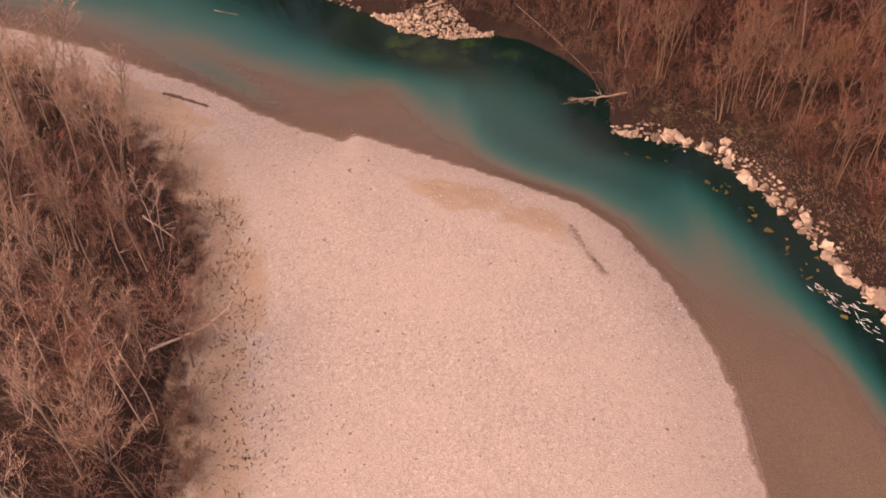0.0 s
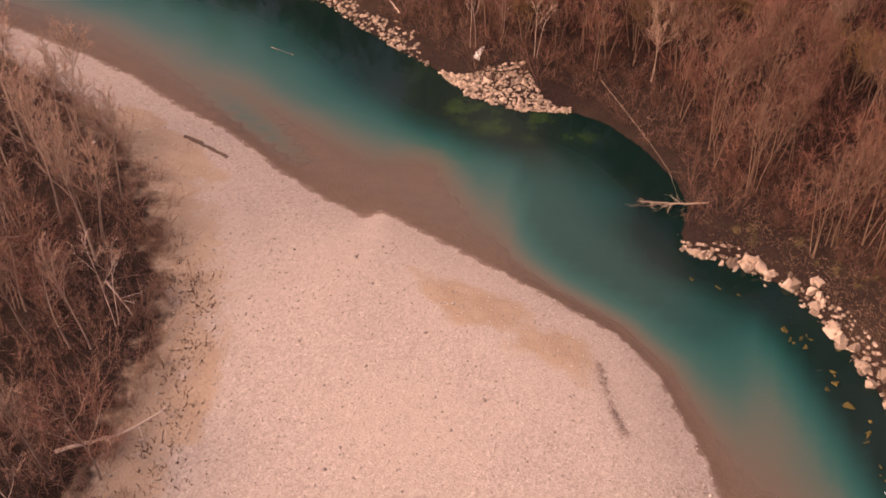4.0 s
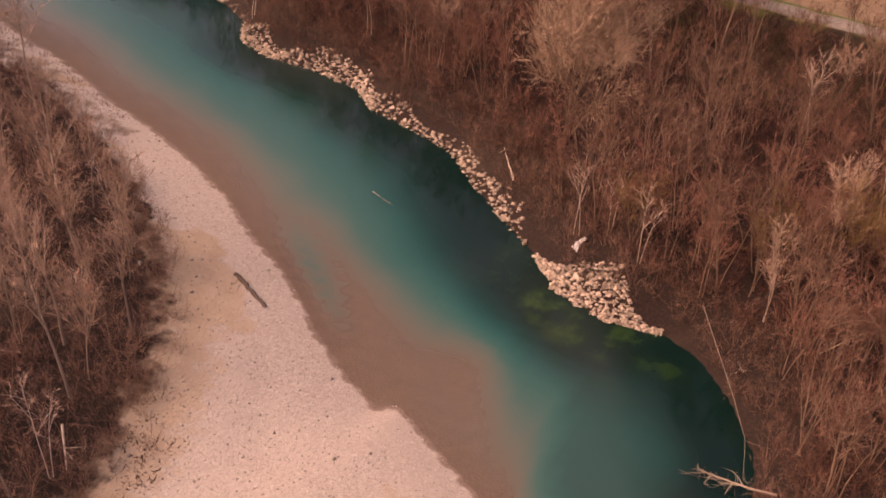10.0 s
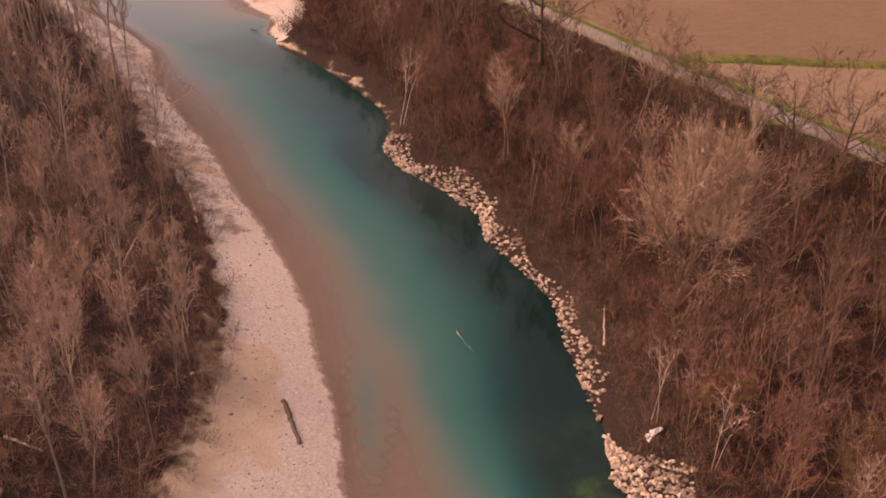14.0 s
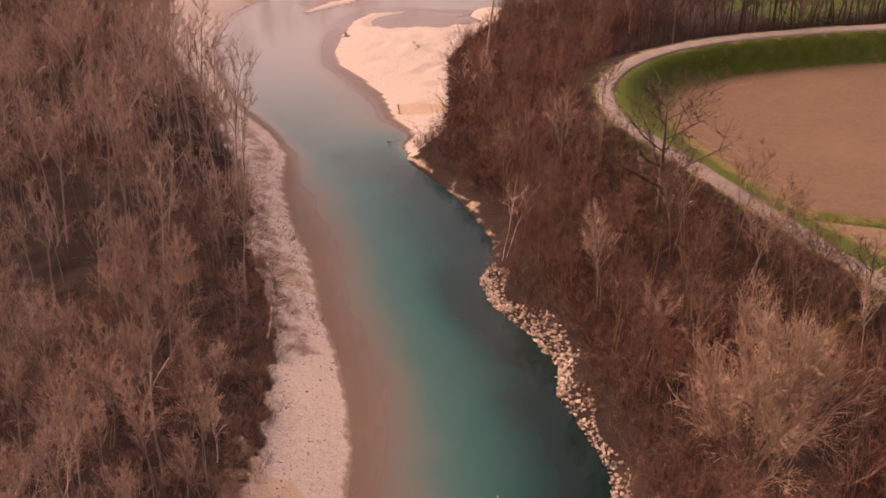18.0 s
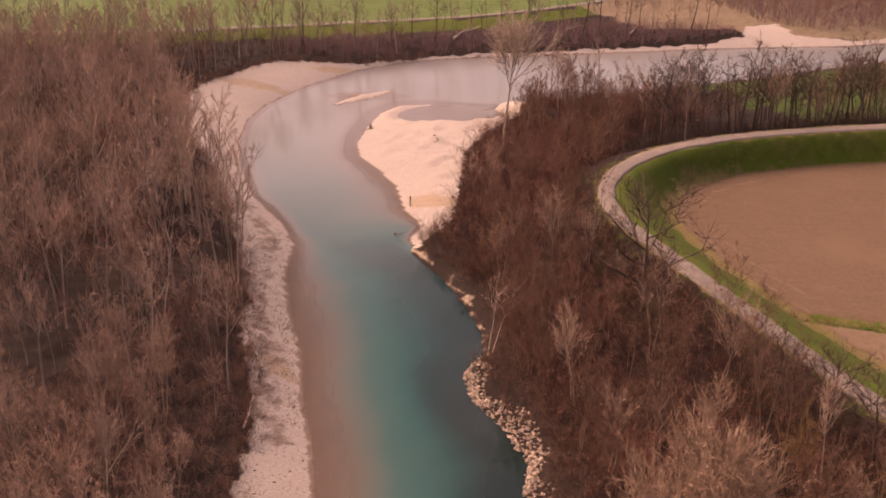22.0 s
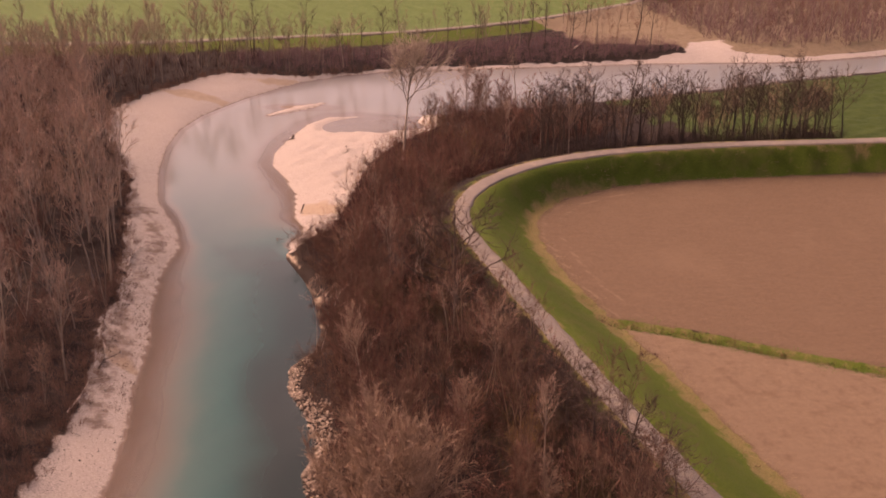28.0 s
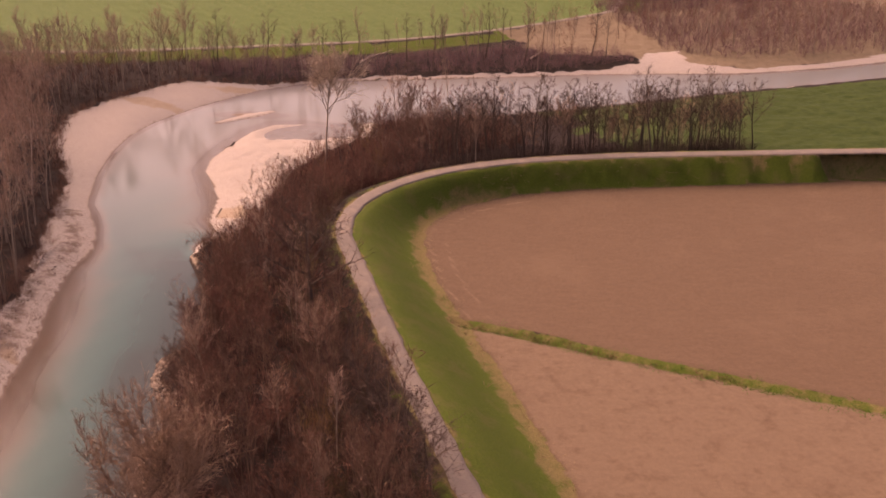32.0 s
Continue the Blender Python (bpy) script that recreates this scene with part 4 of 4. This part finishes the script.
def hull(seed, points, flat):
    rg = np.random.default_rng(seed)
    bm = bmesh.new()
    for p in rg.uniform(-1, 1, (points, 3)):
        p = p / max(abs(p).max(), 0.3) * rg.uniform(0.75, 1.0)
        bm.verts.new((p[0] * 0.5, p[1] * 0.5 * rg.uniform(0.8, 1), p[2] * 0.5 * flat))
    made = bmesh.ops.convex_hull(bm, input=bm.verts)
    bmesh.ops.delete(bm, geom=[g for g in made["geom_interior"] if isinstance(g, bmesh.types.BMVert)], context="VERTS")
    me = bpy.data.meshes.new("boulder")
    bm.to_mesh(me)
    bm.free()
    return me


STONES = [hull(400 + i, 15, 0.72) for i in range(9)]
for me in STONES:
    me.materials.append(BOULDER)
SUNK = [hull(430 + i, 15, 0.6) for i in range(4)]
for me in SUNK:
    me.materials.append(SUNKEN)


def revetment(line, count, low, high, inner_edge, outer_edge, seed, label, stones=STONES, lift=0.06, limit=300, awash=False):
    """Blocks of stone tipped along a shore line, between two distances from it."""
    rg = np.random.default_rng(seed)
    c = smooth_line(line, 0.25)
    way = np.gradient(c, axis=0)
    way /= np.linalg.norm(way, axis=1)[:, None]
    side = np.stack([-way[:, 1], way[:, 0]], -1)
    i = rg.integers(0, len(c), count)
    ends = np.clip(np.minimum(i, len(c) - 1 - i) * 0.25 / 5.0, 0.25, 1) * (0.75 + 0.35 * np.sin(i * 0.11 + seed) * np.sin(i * 0.037))
    off = inner_edge + (outer_edge - inner_edge) * ends * rg.uniform(0, 1, count) ** 2.0
    p = c[i] + side[i] * off[:, None]
    h, _ = survey(p[:, 0], p[:, 1])
    size = rg.uniform(low, high, count) * np.where(rg.uniform(size=count) > 0.9, 1.35, 1.0)
    if awash:
        h = np.maximum(h, -(0.25 + 0.1 * rg.uniform(size=count)) * size)
    root = new("stone_revetment")
    root.location = (*c[len(c) // 2], 0)
    for k in range(min(count, limit)):
        ob = new("boulder", stones[k % len(stones)])
        ob.parent = root
        ob.matrix_parent_inverse = Matrix.Translation(root.location).inverted()
        ob.matrix_basis = Matrix.LocRotScale((*p[k], h[k] + lift * size[k]), Euler(rg.uniform(-0.5, 0.5, 3) * (1, 1, 6)), [size[k] * f for f in rg.uniform(0.75, 1.2, 3)])
    return tagged(root, label, "stone revetment")


revetment([(-195.2, 187), (-192, 197), (-188, 208), (-183, 223)], 110, 0.35, 0.8, -0.3, 1.6, 46, "pale rubble stones at the foot of the far bank")


def shore_part(first, last):
    return [p for p in RIGHT_SHORE[first : last + 1]][::-1]


revetment(shore_part(3, 11), 230, 0.65, 1.25, -0.6, 1.5, 41, "large pale limestone blocks tipped along the river bank")
revetment(shore_part(16, 19), 290, 0.22, 0.48, -0.2, 3.8, 42, "pale rubble stones heaped on the bank point")
revetment(shore_part(19, 25), 230, 0.24, 0.52, -0.3, 2.1, 43, "pale rubble stones scattered along the bank foot")
revetment(shore_part(24, 29), 290, 0.28, 0.6, -0.2, 3.0, 44, "bright pale rubble stones on the bank")
revetment(shore_part(4, 10), 60, 0.6, 1.2, -3.0, -0.4, 45, "algae-green sunken blocks under the clear water", SUNK, 0.0, awash=True)

SCRUB = wood_material("bank_scrub", (0.085, 0.047, 0.034), (0.23, 0.134, 0.095))
INLAND = [(-90, 134), (-66, 131.5), (-57, 128), (-40, 123), (-24, 117), (-9, 108), (3, 102), (14, 95), (22, 86), (29, 80), (40, 66), (48, 44)]
x, y = scatter(1.15, RIGHT_SHORE[3:35] + INLAND, 38)
dr, h = segment_distance(x, y, RIGHT_SHORE), survey(x, y)[0]
rg = np.random.default_rng(38)
ok = (h > 0.15) & (dr > np.where((x > 17) & (y < 80), 3.4, np.where((x > 6) & (y < 96), 0.4, 1.5))) & (dr < 9.5) & (rg.uniform(size=len(x)) < 0.85)
joined("undergrowth", [("bush", a, b, c, rg.uniform(0.4, 1.15), rg.uniform(0, 6.28), int(rg.integers(0, 12))) for a, b, c in zip(x[ok], y[ok], h[ok])], BUSHES, [SCRUB], "low red-brown scrub and dead stems along the bank top", "undergrowth")
SLOPE = [(-84, 153), (-72, 147.5), (-58, 144.4), (-40, 140.8), (-20, 137.4), (0, 135), (25, 132.6), (60, 128), (60, 118), (25, 122), (0, 124.5), (-20, 127), (-40, 130.5), (-58, 135), (-72, 140), (-86, 150)]
OLIVE = wood_material("olive_scrub", (0.055, 0.042, 0.020), (0.13, 0.096, 0.046))
thicket(SLOPE, 1.6, 39, "tall", [OLIVE], "olive-brown scrub on the levee slope", 0.35, 0.95, 0.2)

# ---- single things ----


def log(name, points, radius, material, label, category="driftwood", branches=0, seed=0, taper=0.35):
    """A fallen stem through given points, with side branches as parts."""
    rg = np.random.default_rng(seed)
    p = np.array(points, float)
    at = np.linspace(0, len(p) - 1, 4 * len(p))
    path = np.stack([np.interp(at, np.arange(len(p)), p[:, k]) for k in range(3)], -1)
    path[1:-1] += rg.standard_normal((len(path) - 2, 3)) * radius * 0.22
    home = path.mean(0)
    root = new(name)
    root.location = home
    w = Wood()
    w.tube(path - home, radius * np.linspace(1, taper, len(path)), 7, 0)
    v, f, _ = w.arrays()
    new("stem", mesh_from("stem", v, f, [material], smooth=True)).parent = root
    for k in range(branches):
        start, way = along(path, rg.uniform(0.3, 1.0))
        way = way / np.linalg.norm(way) + rg.standard_normal(3) * (0.8, 0.8, 0.4)
        arm = bend(rg, start, way, rg.uniform(0.8, 2.4), 4, 0.2, 0.03)
        w = Wood()
        w.tube(arm - home, radius * 0.35 * np.linspace(1, 0.2, 5), 4, 0)
        twig_at = np.array([along(arm, rg.uniform(0.3, 1))[0] for _ in range(7)])
        w.twigs(twig_at - home, twig_at - home + rg.standard_normal((7, 3)) * (0.5, 0.5, 0.25), 0.03, rg, 0)
        v, f, _ = w.arrays()
        new("branch", mesh_from("branch", v, f, [material], smooth=True)).parent = root
    return tagged(root, label, category)


def on_ground(points, lift):
    return [(x, y, max(level_at(x, y), 0.0) + lift) for x, y in points]


log("fallen_tree", [(17.6, 82.3, 1.3), (15.0, 82.5, 0.6), (12.6, 82.9, 0.12)], 0.10, PALE_BARK, "bleached fallen tree reaching from the bank into the water", "fallen tree", 14, 61)
log("fallen_pole", [(7.6, 96.2, 2.6), (10.0, 92.6, 2.2), (12.4, 89.2, 1.6), (14.4, 86.0, 1.1), (15.4, 82.6, 0.6)], 0.024, PALE_BARK, "long thin pale fallen stem along the bank edge", "fallen tree", 3, 62)
log("driftwood_log", on_ground([(-26.8, 82.3), (-24.5, 81.4), (-22.2, 80.4)], 0.0), 0.2, DARK_BARK, "dark half-buried log on the gravel bar", branches=0, seed=63, taper=0.8)
log("driftwood_log", on_ground([(-34.8, 64.2), (-32.0, 65.6)], 0.5), 0.13, DRIFT, "pale fallen trunk in the brushwood", seed=64)
log("driftwood_log", on_ground([(-53.2, 91.6), (-56.5, 93.3), (-60, 94.8)], 0.2), 0.12, DRIFT, "pale driftwood along the wood's edge", branches=2, seed=65)
log("driftwood_log", on_ground([(-62.5, 96.2), (-64.8, 97.2)], 0.2), 0.14, DARK_BARK, "dark driftwood at the wood's edge", branches=4, seed=66)
log("driftwood_log", on_ground([(-67.2, 97.6), (-69.6, 97.8)], 0.2), 0.13, DRIFT, "pale broken driftwood on the gravel", branches=3, seed=67)
log("driftwood_log", on_ground([(-92, 104.6), (-95.5, 105.6), (-98.5, 107.8)], 0.35), 0.12, DRIFT, "pale crooked driftwood at the wood's edge", branches=3, seed=68)
log("sunken_branch", [(-24.7, 99.2, 0.08), (-23.6, 98.8, 0.12)], 0.035, PALE_BARK, "pale branch sticking out of the water", branches=1, seed=69)
log("sunken_branch", [(-96.6, 128.3, 0.05), (-94.6, 127.8, 0.3)], 0.10, DARK_BARK, "dark branch lying in the shallow water", branches=2, seed=70)
log("driftwood_log", on_ground([(-149.5, 147.8), (-146.4, 146.6)], 0.15), 0.28, DARK_BARK, "dark driftwood stranded on the gravel bar", branches=4, seed=71)
log("driftwood_log", on_ground([(-108.4, 136.6), (-104.8, 134.8)], 0.1), 0.12, DARK_BARK, "dark branch at the edge of the gravel bar", branches=2, seed=72)
log("driftwood_log", on_ground([(-133, 153.5), (-129, 152.4)], 0.12), 0.16, DARK_BARK, "dark driftwood on the gravel bar", branches=3, seed=73)
log("fallen_tree", on_ground([(-203, 195), (-207, 199.5), (-210, 206)], 0.6), 0.35, DRIFT, "pale uprooted tree on the far bank", "fallen tree", 8, 74)
log("fallen_tree", on_ground([(-188, 240), (-192.5, 245)], 0.5), 0.30, DRIFT, "pale fallen trunk on the far bank", "fallen tree", 5, 75)
log("fallen_tree", on_ground([(-13.0, 104.5), (-15.2, 107.2)], 0.9), 0.10, DRIFT, "thin pale fallen stem in the brushwood", "fallen tree", 1, 76)
log("fallen_tree", on_ground([(-20.5, 47.6), (-17.4, 49.8), (-15.6, 52.0)], 0.6), 0.13, DRIFT, "pale fallen tree at the wood's edge", "fallen tree", 4, 77)
log("fallen_tree", on_ground([(-24.0, 62.0), (-21.0, 59.5)], 1.0), 0.09, DRIFT, "pale leaning dead stem at the wood's edge", "fallen tree", 2, 78)

WHITE_FILM, RED_FILM = plain_material("white_plastic", (0.93, 0.92, 0.90), 0.45), plain_material("red_plastic", (0.55, 0.06, 0.04), 0.5)


def sheet(x, y, z, wide, high, material, seed, label):
    """A crumpled plastic sheet caught on stems."""
    rg = np.random.default_rng(seed)
    bm = bmesh.new()
    n = 9
    rows = []
    for i in range(n):
        taper = 1.0 - 0.75 * (i / (n - 1))
        rows.append([bm.verts.new(((j / (n - 1) - 0.5) * wide * taper + rg.normal(0, 0.03), 0.12 * math.sin(j * 1.7 + i) + rg.normal(0, 0.05), high * i / (n - 1))) for j in range(n)])
    for i in range(n - 1):
        for j in range(n - 1):
            bm.faces.new((rows[i][j], rows[i][j + 1], rows[i + 1][j + 1], rows[i + 1][j]))
    bmesh.ops.solidify(bm, geom=bm.faces[:], thickness=0.02)
    me = bpy.data.meshes.new("plastic_sheet")
    bm.to_mesh(me)
    bm.free()
    me.materials.append(material)
    for poly in me.polygons:
        poly.use_smooth = True
    ob = tagged(new("plastic_sheet", me), label, "litter")
    ob.matrix_world = pose(x, y, z, -50, 0, -35)
    return ob


sheet(-4.3, 98.6, level_at(-4.3, 98.6) + 0.1, 0.9, 1.4, WHITE_FILM, 81, "white torn plastic sheet caught on the bank stems")
sheet(-33.9, 73.6, level_at(-33.9, 73.6) - 0.05, 0.5, 0.5, RED_FILM, 82, "small red plastic scrap among the bank trees")
sheet(-33.0, 78.2, level_at(-33, 78.2) - 0.05, 0.4, 0.3, WHITE_FILM, 83, "small white plastic scrap at the wood's edge")


def along_line(line, count, spread, seed):
    rg = np.random.default_rng(seed)
    c = smooth_line(line, 0.2)
    p = c[rg.integers(0, len(c), count)] + rg.normal(0, spread, (count, 2))
    h, _ = survey(p[:, 0], p[:, 1])
    return p, h, rg


def tufts(name, p, h, rg, kind, mats, low, high, label, category):
    ok = h > 0.03
    return joined(name, [(kind, a, b, c, rg.uniform(low, high), rg.uniform(0, 6.28), int(rg.integers(0, 12))) for (a, b), c in zip(p[ok], h[ok])], BUSHES, mats, label, category)


BUSHES["tuft"] = [bush_arrays(360 + i, 9, 0.34, 0.04, 1.1, 4, 0) for i in range(3)]
p, h, rg = along_line([(-104, 112.4), (-94, 109.2), (-82, 105.2), (-70, 101.6), (-61, 99.4), (-54, 96.8)], 300, 0.9, 91)
tufts("dry_weeds", p, h, rg, "tuft", [SAPLING], 0.5, 1.2, "dark dry weeds in a band along the gravel shore", "weeds")
p, h, rg = along_line([(-12.2, 30), (-13.2, 40), (-14, 47), (-15.5, 54), (-17, 60), (-20, 65)], 170, 1.0, 92)
tufts("dry_weeds", p, h, rg, "tuft", [BRUSH], 0.6, 2.0, "dark dry tufts on the sandy edge of the wood", "weeds")
p, h, rg = along_line([(10.4, 63.6), (11.3, 60.6), (12.6, 57.8)], 130, 0.16, 93)
tufts("drift_line", p, h, rg, "tuft", [BRUSH], 0.25, 0.6, "thin dark line of drift twigs on the gravel", "drift debris")
p, h, rg = along_line([(12.8, 65.2), (15.2, 60.5), (16.6, 55.5), (18, 50.5)], 130, 0.7, 94)
tufts("drift_line", p, h, rg, "tuft", [BRUSH], 0.2, 0.5, "scattered dark drift twigs near the waterline", "drift debris")
p, h, rg = along_line([(-56, 92.4), (-63, 95.6), (-72, 98.4), (-84, 102.4), (-96, 105.5)], 160, 0.9, 95)
tufts("dry_weeds", p, h, rg, "tuft", [DARK_TWIG], 0.6, 1.8, "dark dry stems where wood meets gravel", "weeds")
p, h, rg = along_line(FIELD_EDGE[3:15], 900, 0.9, 96)
tufts("dry_grass", p, h, rg, "tuft", [DRY_REED], 0.5, 1.3, "straw-coloured dry grass at the field edge", "grass")
p, h, rg = along_line(DITCH[:6], 900, 0.8, 97)
tufts("ditch_grass", p, h, rg, "tuft", [GREEN_LEAF], 0.5, 1.5, "rough green grass in the ditch between the fields", "grass")
p, h, rg = along_line(DITCH[:4], 90, 0.6, 98)
tufts("ditch_weeds", p, h, rg, "low", [BRUSH], 0.3, 0.9, "dry brown weeds in the ditch", "weeds")
p, h, rg = along_line([(-66.5, 132.2), (-60, 131.8), (-58, 130)], 60, 1.3, 99)
tufts("reeds", p, h, rg, "low", [DRY_REED], 1.2, 2.0, "dry straw-coloured reeds on the bank", "reeds")

p, h, rg = along_line(WOOD_EDGE[2:28], 700, 0.7, 90)
tufts("edge_brush", p, h, rg, "bush", [SCRUB], 0.3, 0.85, "red-brown brushwood along the edge of the gravel", "undergrowth")
# bank grass above the large stones
p, h, rg = along_line([(19.5, 79.3), (24.5, 77.2), (28.5, 72.6), (31.5, 67), (35.5, 58)], 420, 1.1, 100)
tufts("bank_grass", p, h, rg, "tuft", [STEM], 0.6, 1.4, "flattened dry grass above the stone revetment", "grass")

# loose stones on the gravel bar
rg = np.random.default_rng(101)
bx, by = scatter(0.52, LEFT_SHORE[3:32] + WOOD_EDGE[20:1:-1], 101)
bh, _ = survey(bx, by)
ok = (bh > 0.02) & (rg.uniform(size=len(bx)) < 0.8) & (bx > -120)
bx, by, bh = bx[ok], by[ok], bh[ok]
octa = np.array([(1, 0, 0), (0, 1, 0), (-1, 0, 0), (0, -1, 0), (0, 0, 0.7), (0, 0, -0.7)], float)
faces = np.array([(0, 1, 4), (1, 2, 4), (2, 3, 4), (3, 0, 4), (1, 0, 5), (2, 1, 5), (3, 2, 5), (0, 3, 5)])
size = rg.uniform(0.035, 0.10, len(bx)) * np.where(rg.uniform(size=len(bx)) > 0.97, 1.8, 1.0)
turn = rg.uniform(0, 6.28, len(bx))
v = octa[None] * size[:, None, None] * rg.uniform(0.7, 1.3, (len(bx), 6, 1))
v = np.stack([v[..., 0] * np.cos(turn)[:, None] - v[..., 1] * np.sin(turn)[:, None] + bx[:, None], v[..., 0] * np.sin(turn)[:, None] + v[..., 1] * np.cos(turn)[:, None] + by[:, None], v[..., 2] + bh[:, None] + 0.3 * size[:, None]], -1)
f = faces[None] + 6 * np.arange(len(bx))[:, None, None]
tagged(new("pebbles", mesh_from("pebbles", v.reshape(-1, 3), f.reshape(-1, 3), [PEBBLE], smooth=True)), "loose pale pebbles strewn over the gravel bar", "pebbles", kind="stuff")

# foam over the sunken stones
FOAM = plain_material("white_foam", (0.72, 0.74, 0.74), 0.5)
rg = np.random.default_rng(103)
w = Wood()
for k in range(44):
    s = rg.uniform()
    x, y = 29.6 + 3.4 * s + rg.normal(0, 0.45), 58.6 - 5.6 * s + rg.normal(0, 0.45)
    a = rg.normal(-0.9, 0.35)
    d = np.array([math.cos(a), math.sin(a), 0]) * rg.uniform(0.12, 0.45)
    w.tube(np.array([(x, y, 0.005)]) + np.array([-1, -0.4, 0.3, 1])[:, None] * d, np.array([0.004, 0.022, 0.018, 0.004]), 5, 0)
v, f, _ = w.arrays()
tagged(new("foam", mesh_from("foam", v, f, [FOAM], smooth=True)), "white ripples of foam over the sunken stones", "foam", kind="stuff")


def rubble(line, count, outer, seed, label):
    """Small broken stone that fills the gaps between the blocks."""
    rg = np.random.default_rng(seed)
    c = smooth_line(line, 0.2)
    way = np.gradient(c, axis=0)
    way /= np.linalg.norm(way, axis=1)[:, None]
    i = rg.integers(0, len(c), count)
    ends = np.clip(np.minimum(i, len(c) - 1 - i) * 0.2 / 5.0, 0.2, 1) * (0.75 + 0.35 * np.sin(i * 0.09 + seed) * np.sin(i * 0.031))
    p = c[i] + np.stack([-way[:, 1], way[:, 0]], -1)[i] * (-0.3 + (outer + 0.3) * ends * rg.uniform(0, 1, count) ** 1.8)[:, None]
    h, _ = survey(p[:, 0], p[:, 1])
    size = rg.uniform(0.10, 0.26, count)
    a = rg.uniform(0, 6.28, count)
    v = octa[None] * size[:, None, None] * rg.uniform(0.6, 1.3, (count, 6, 1))
    ca, sa = np.cos(a)[:, None], np.sin(a)[:, None]
    v = np.stack([v[..., 0] * ca - v[..., 1] * sa + p[:, :1], v[..., 0] * sa + v[..., 1] * ca + p[:, 1:], v[..., 2] + h[:, None] + 0.2 * size[:, None]], -1)
    f = faces[None] + 6 * np.arange(count)[:, None, None]
    tagged(new("rubble", mesh_from("rubble", v.reshape(-1, 3), f.reshape(-1, 3), [BOULDER])), label, "rubble", kind="stuff")


rubble(shore_part(16, 19), 900, 4.0, 111, "small broken stone between the rubble on the bank point")
rubble(shore_part(19, 25), 600, 2.0, 112, "small broken stone along the bank foot")
rubble(shore_part(24, 29), 800, 3.0, 113, "small broken stone among the bright bank rubble")
rubble(shore_part(3, 11), 700, 1.8, 114, "small broken stone between the large blocks")
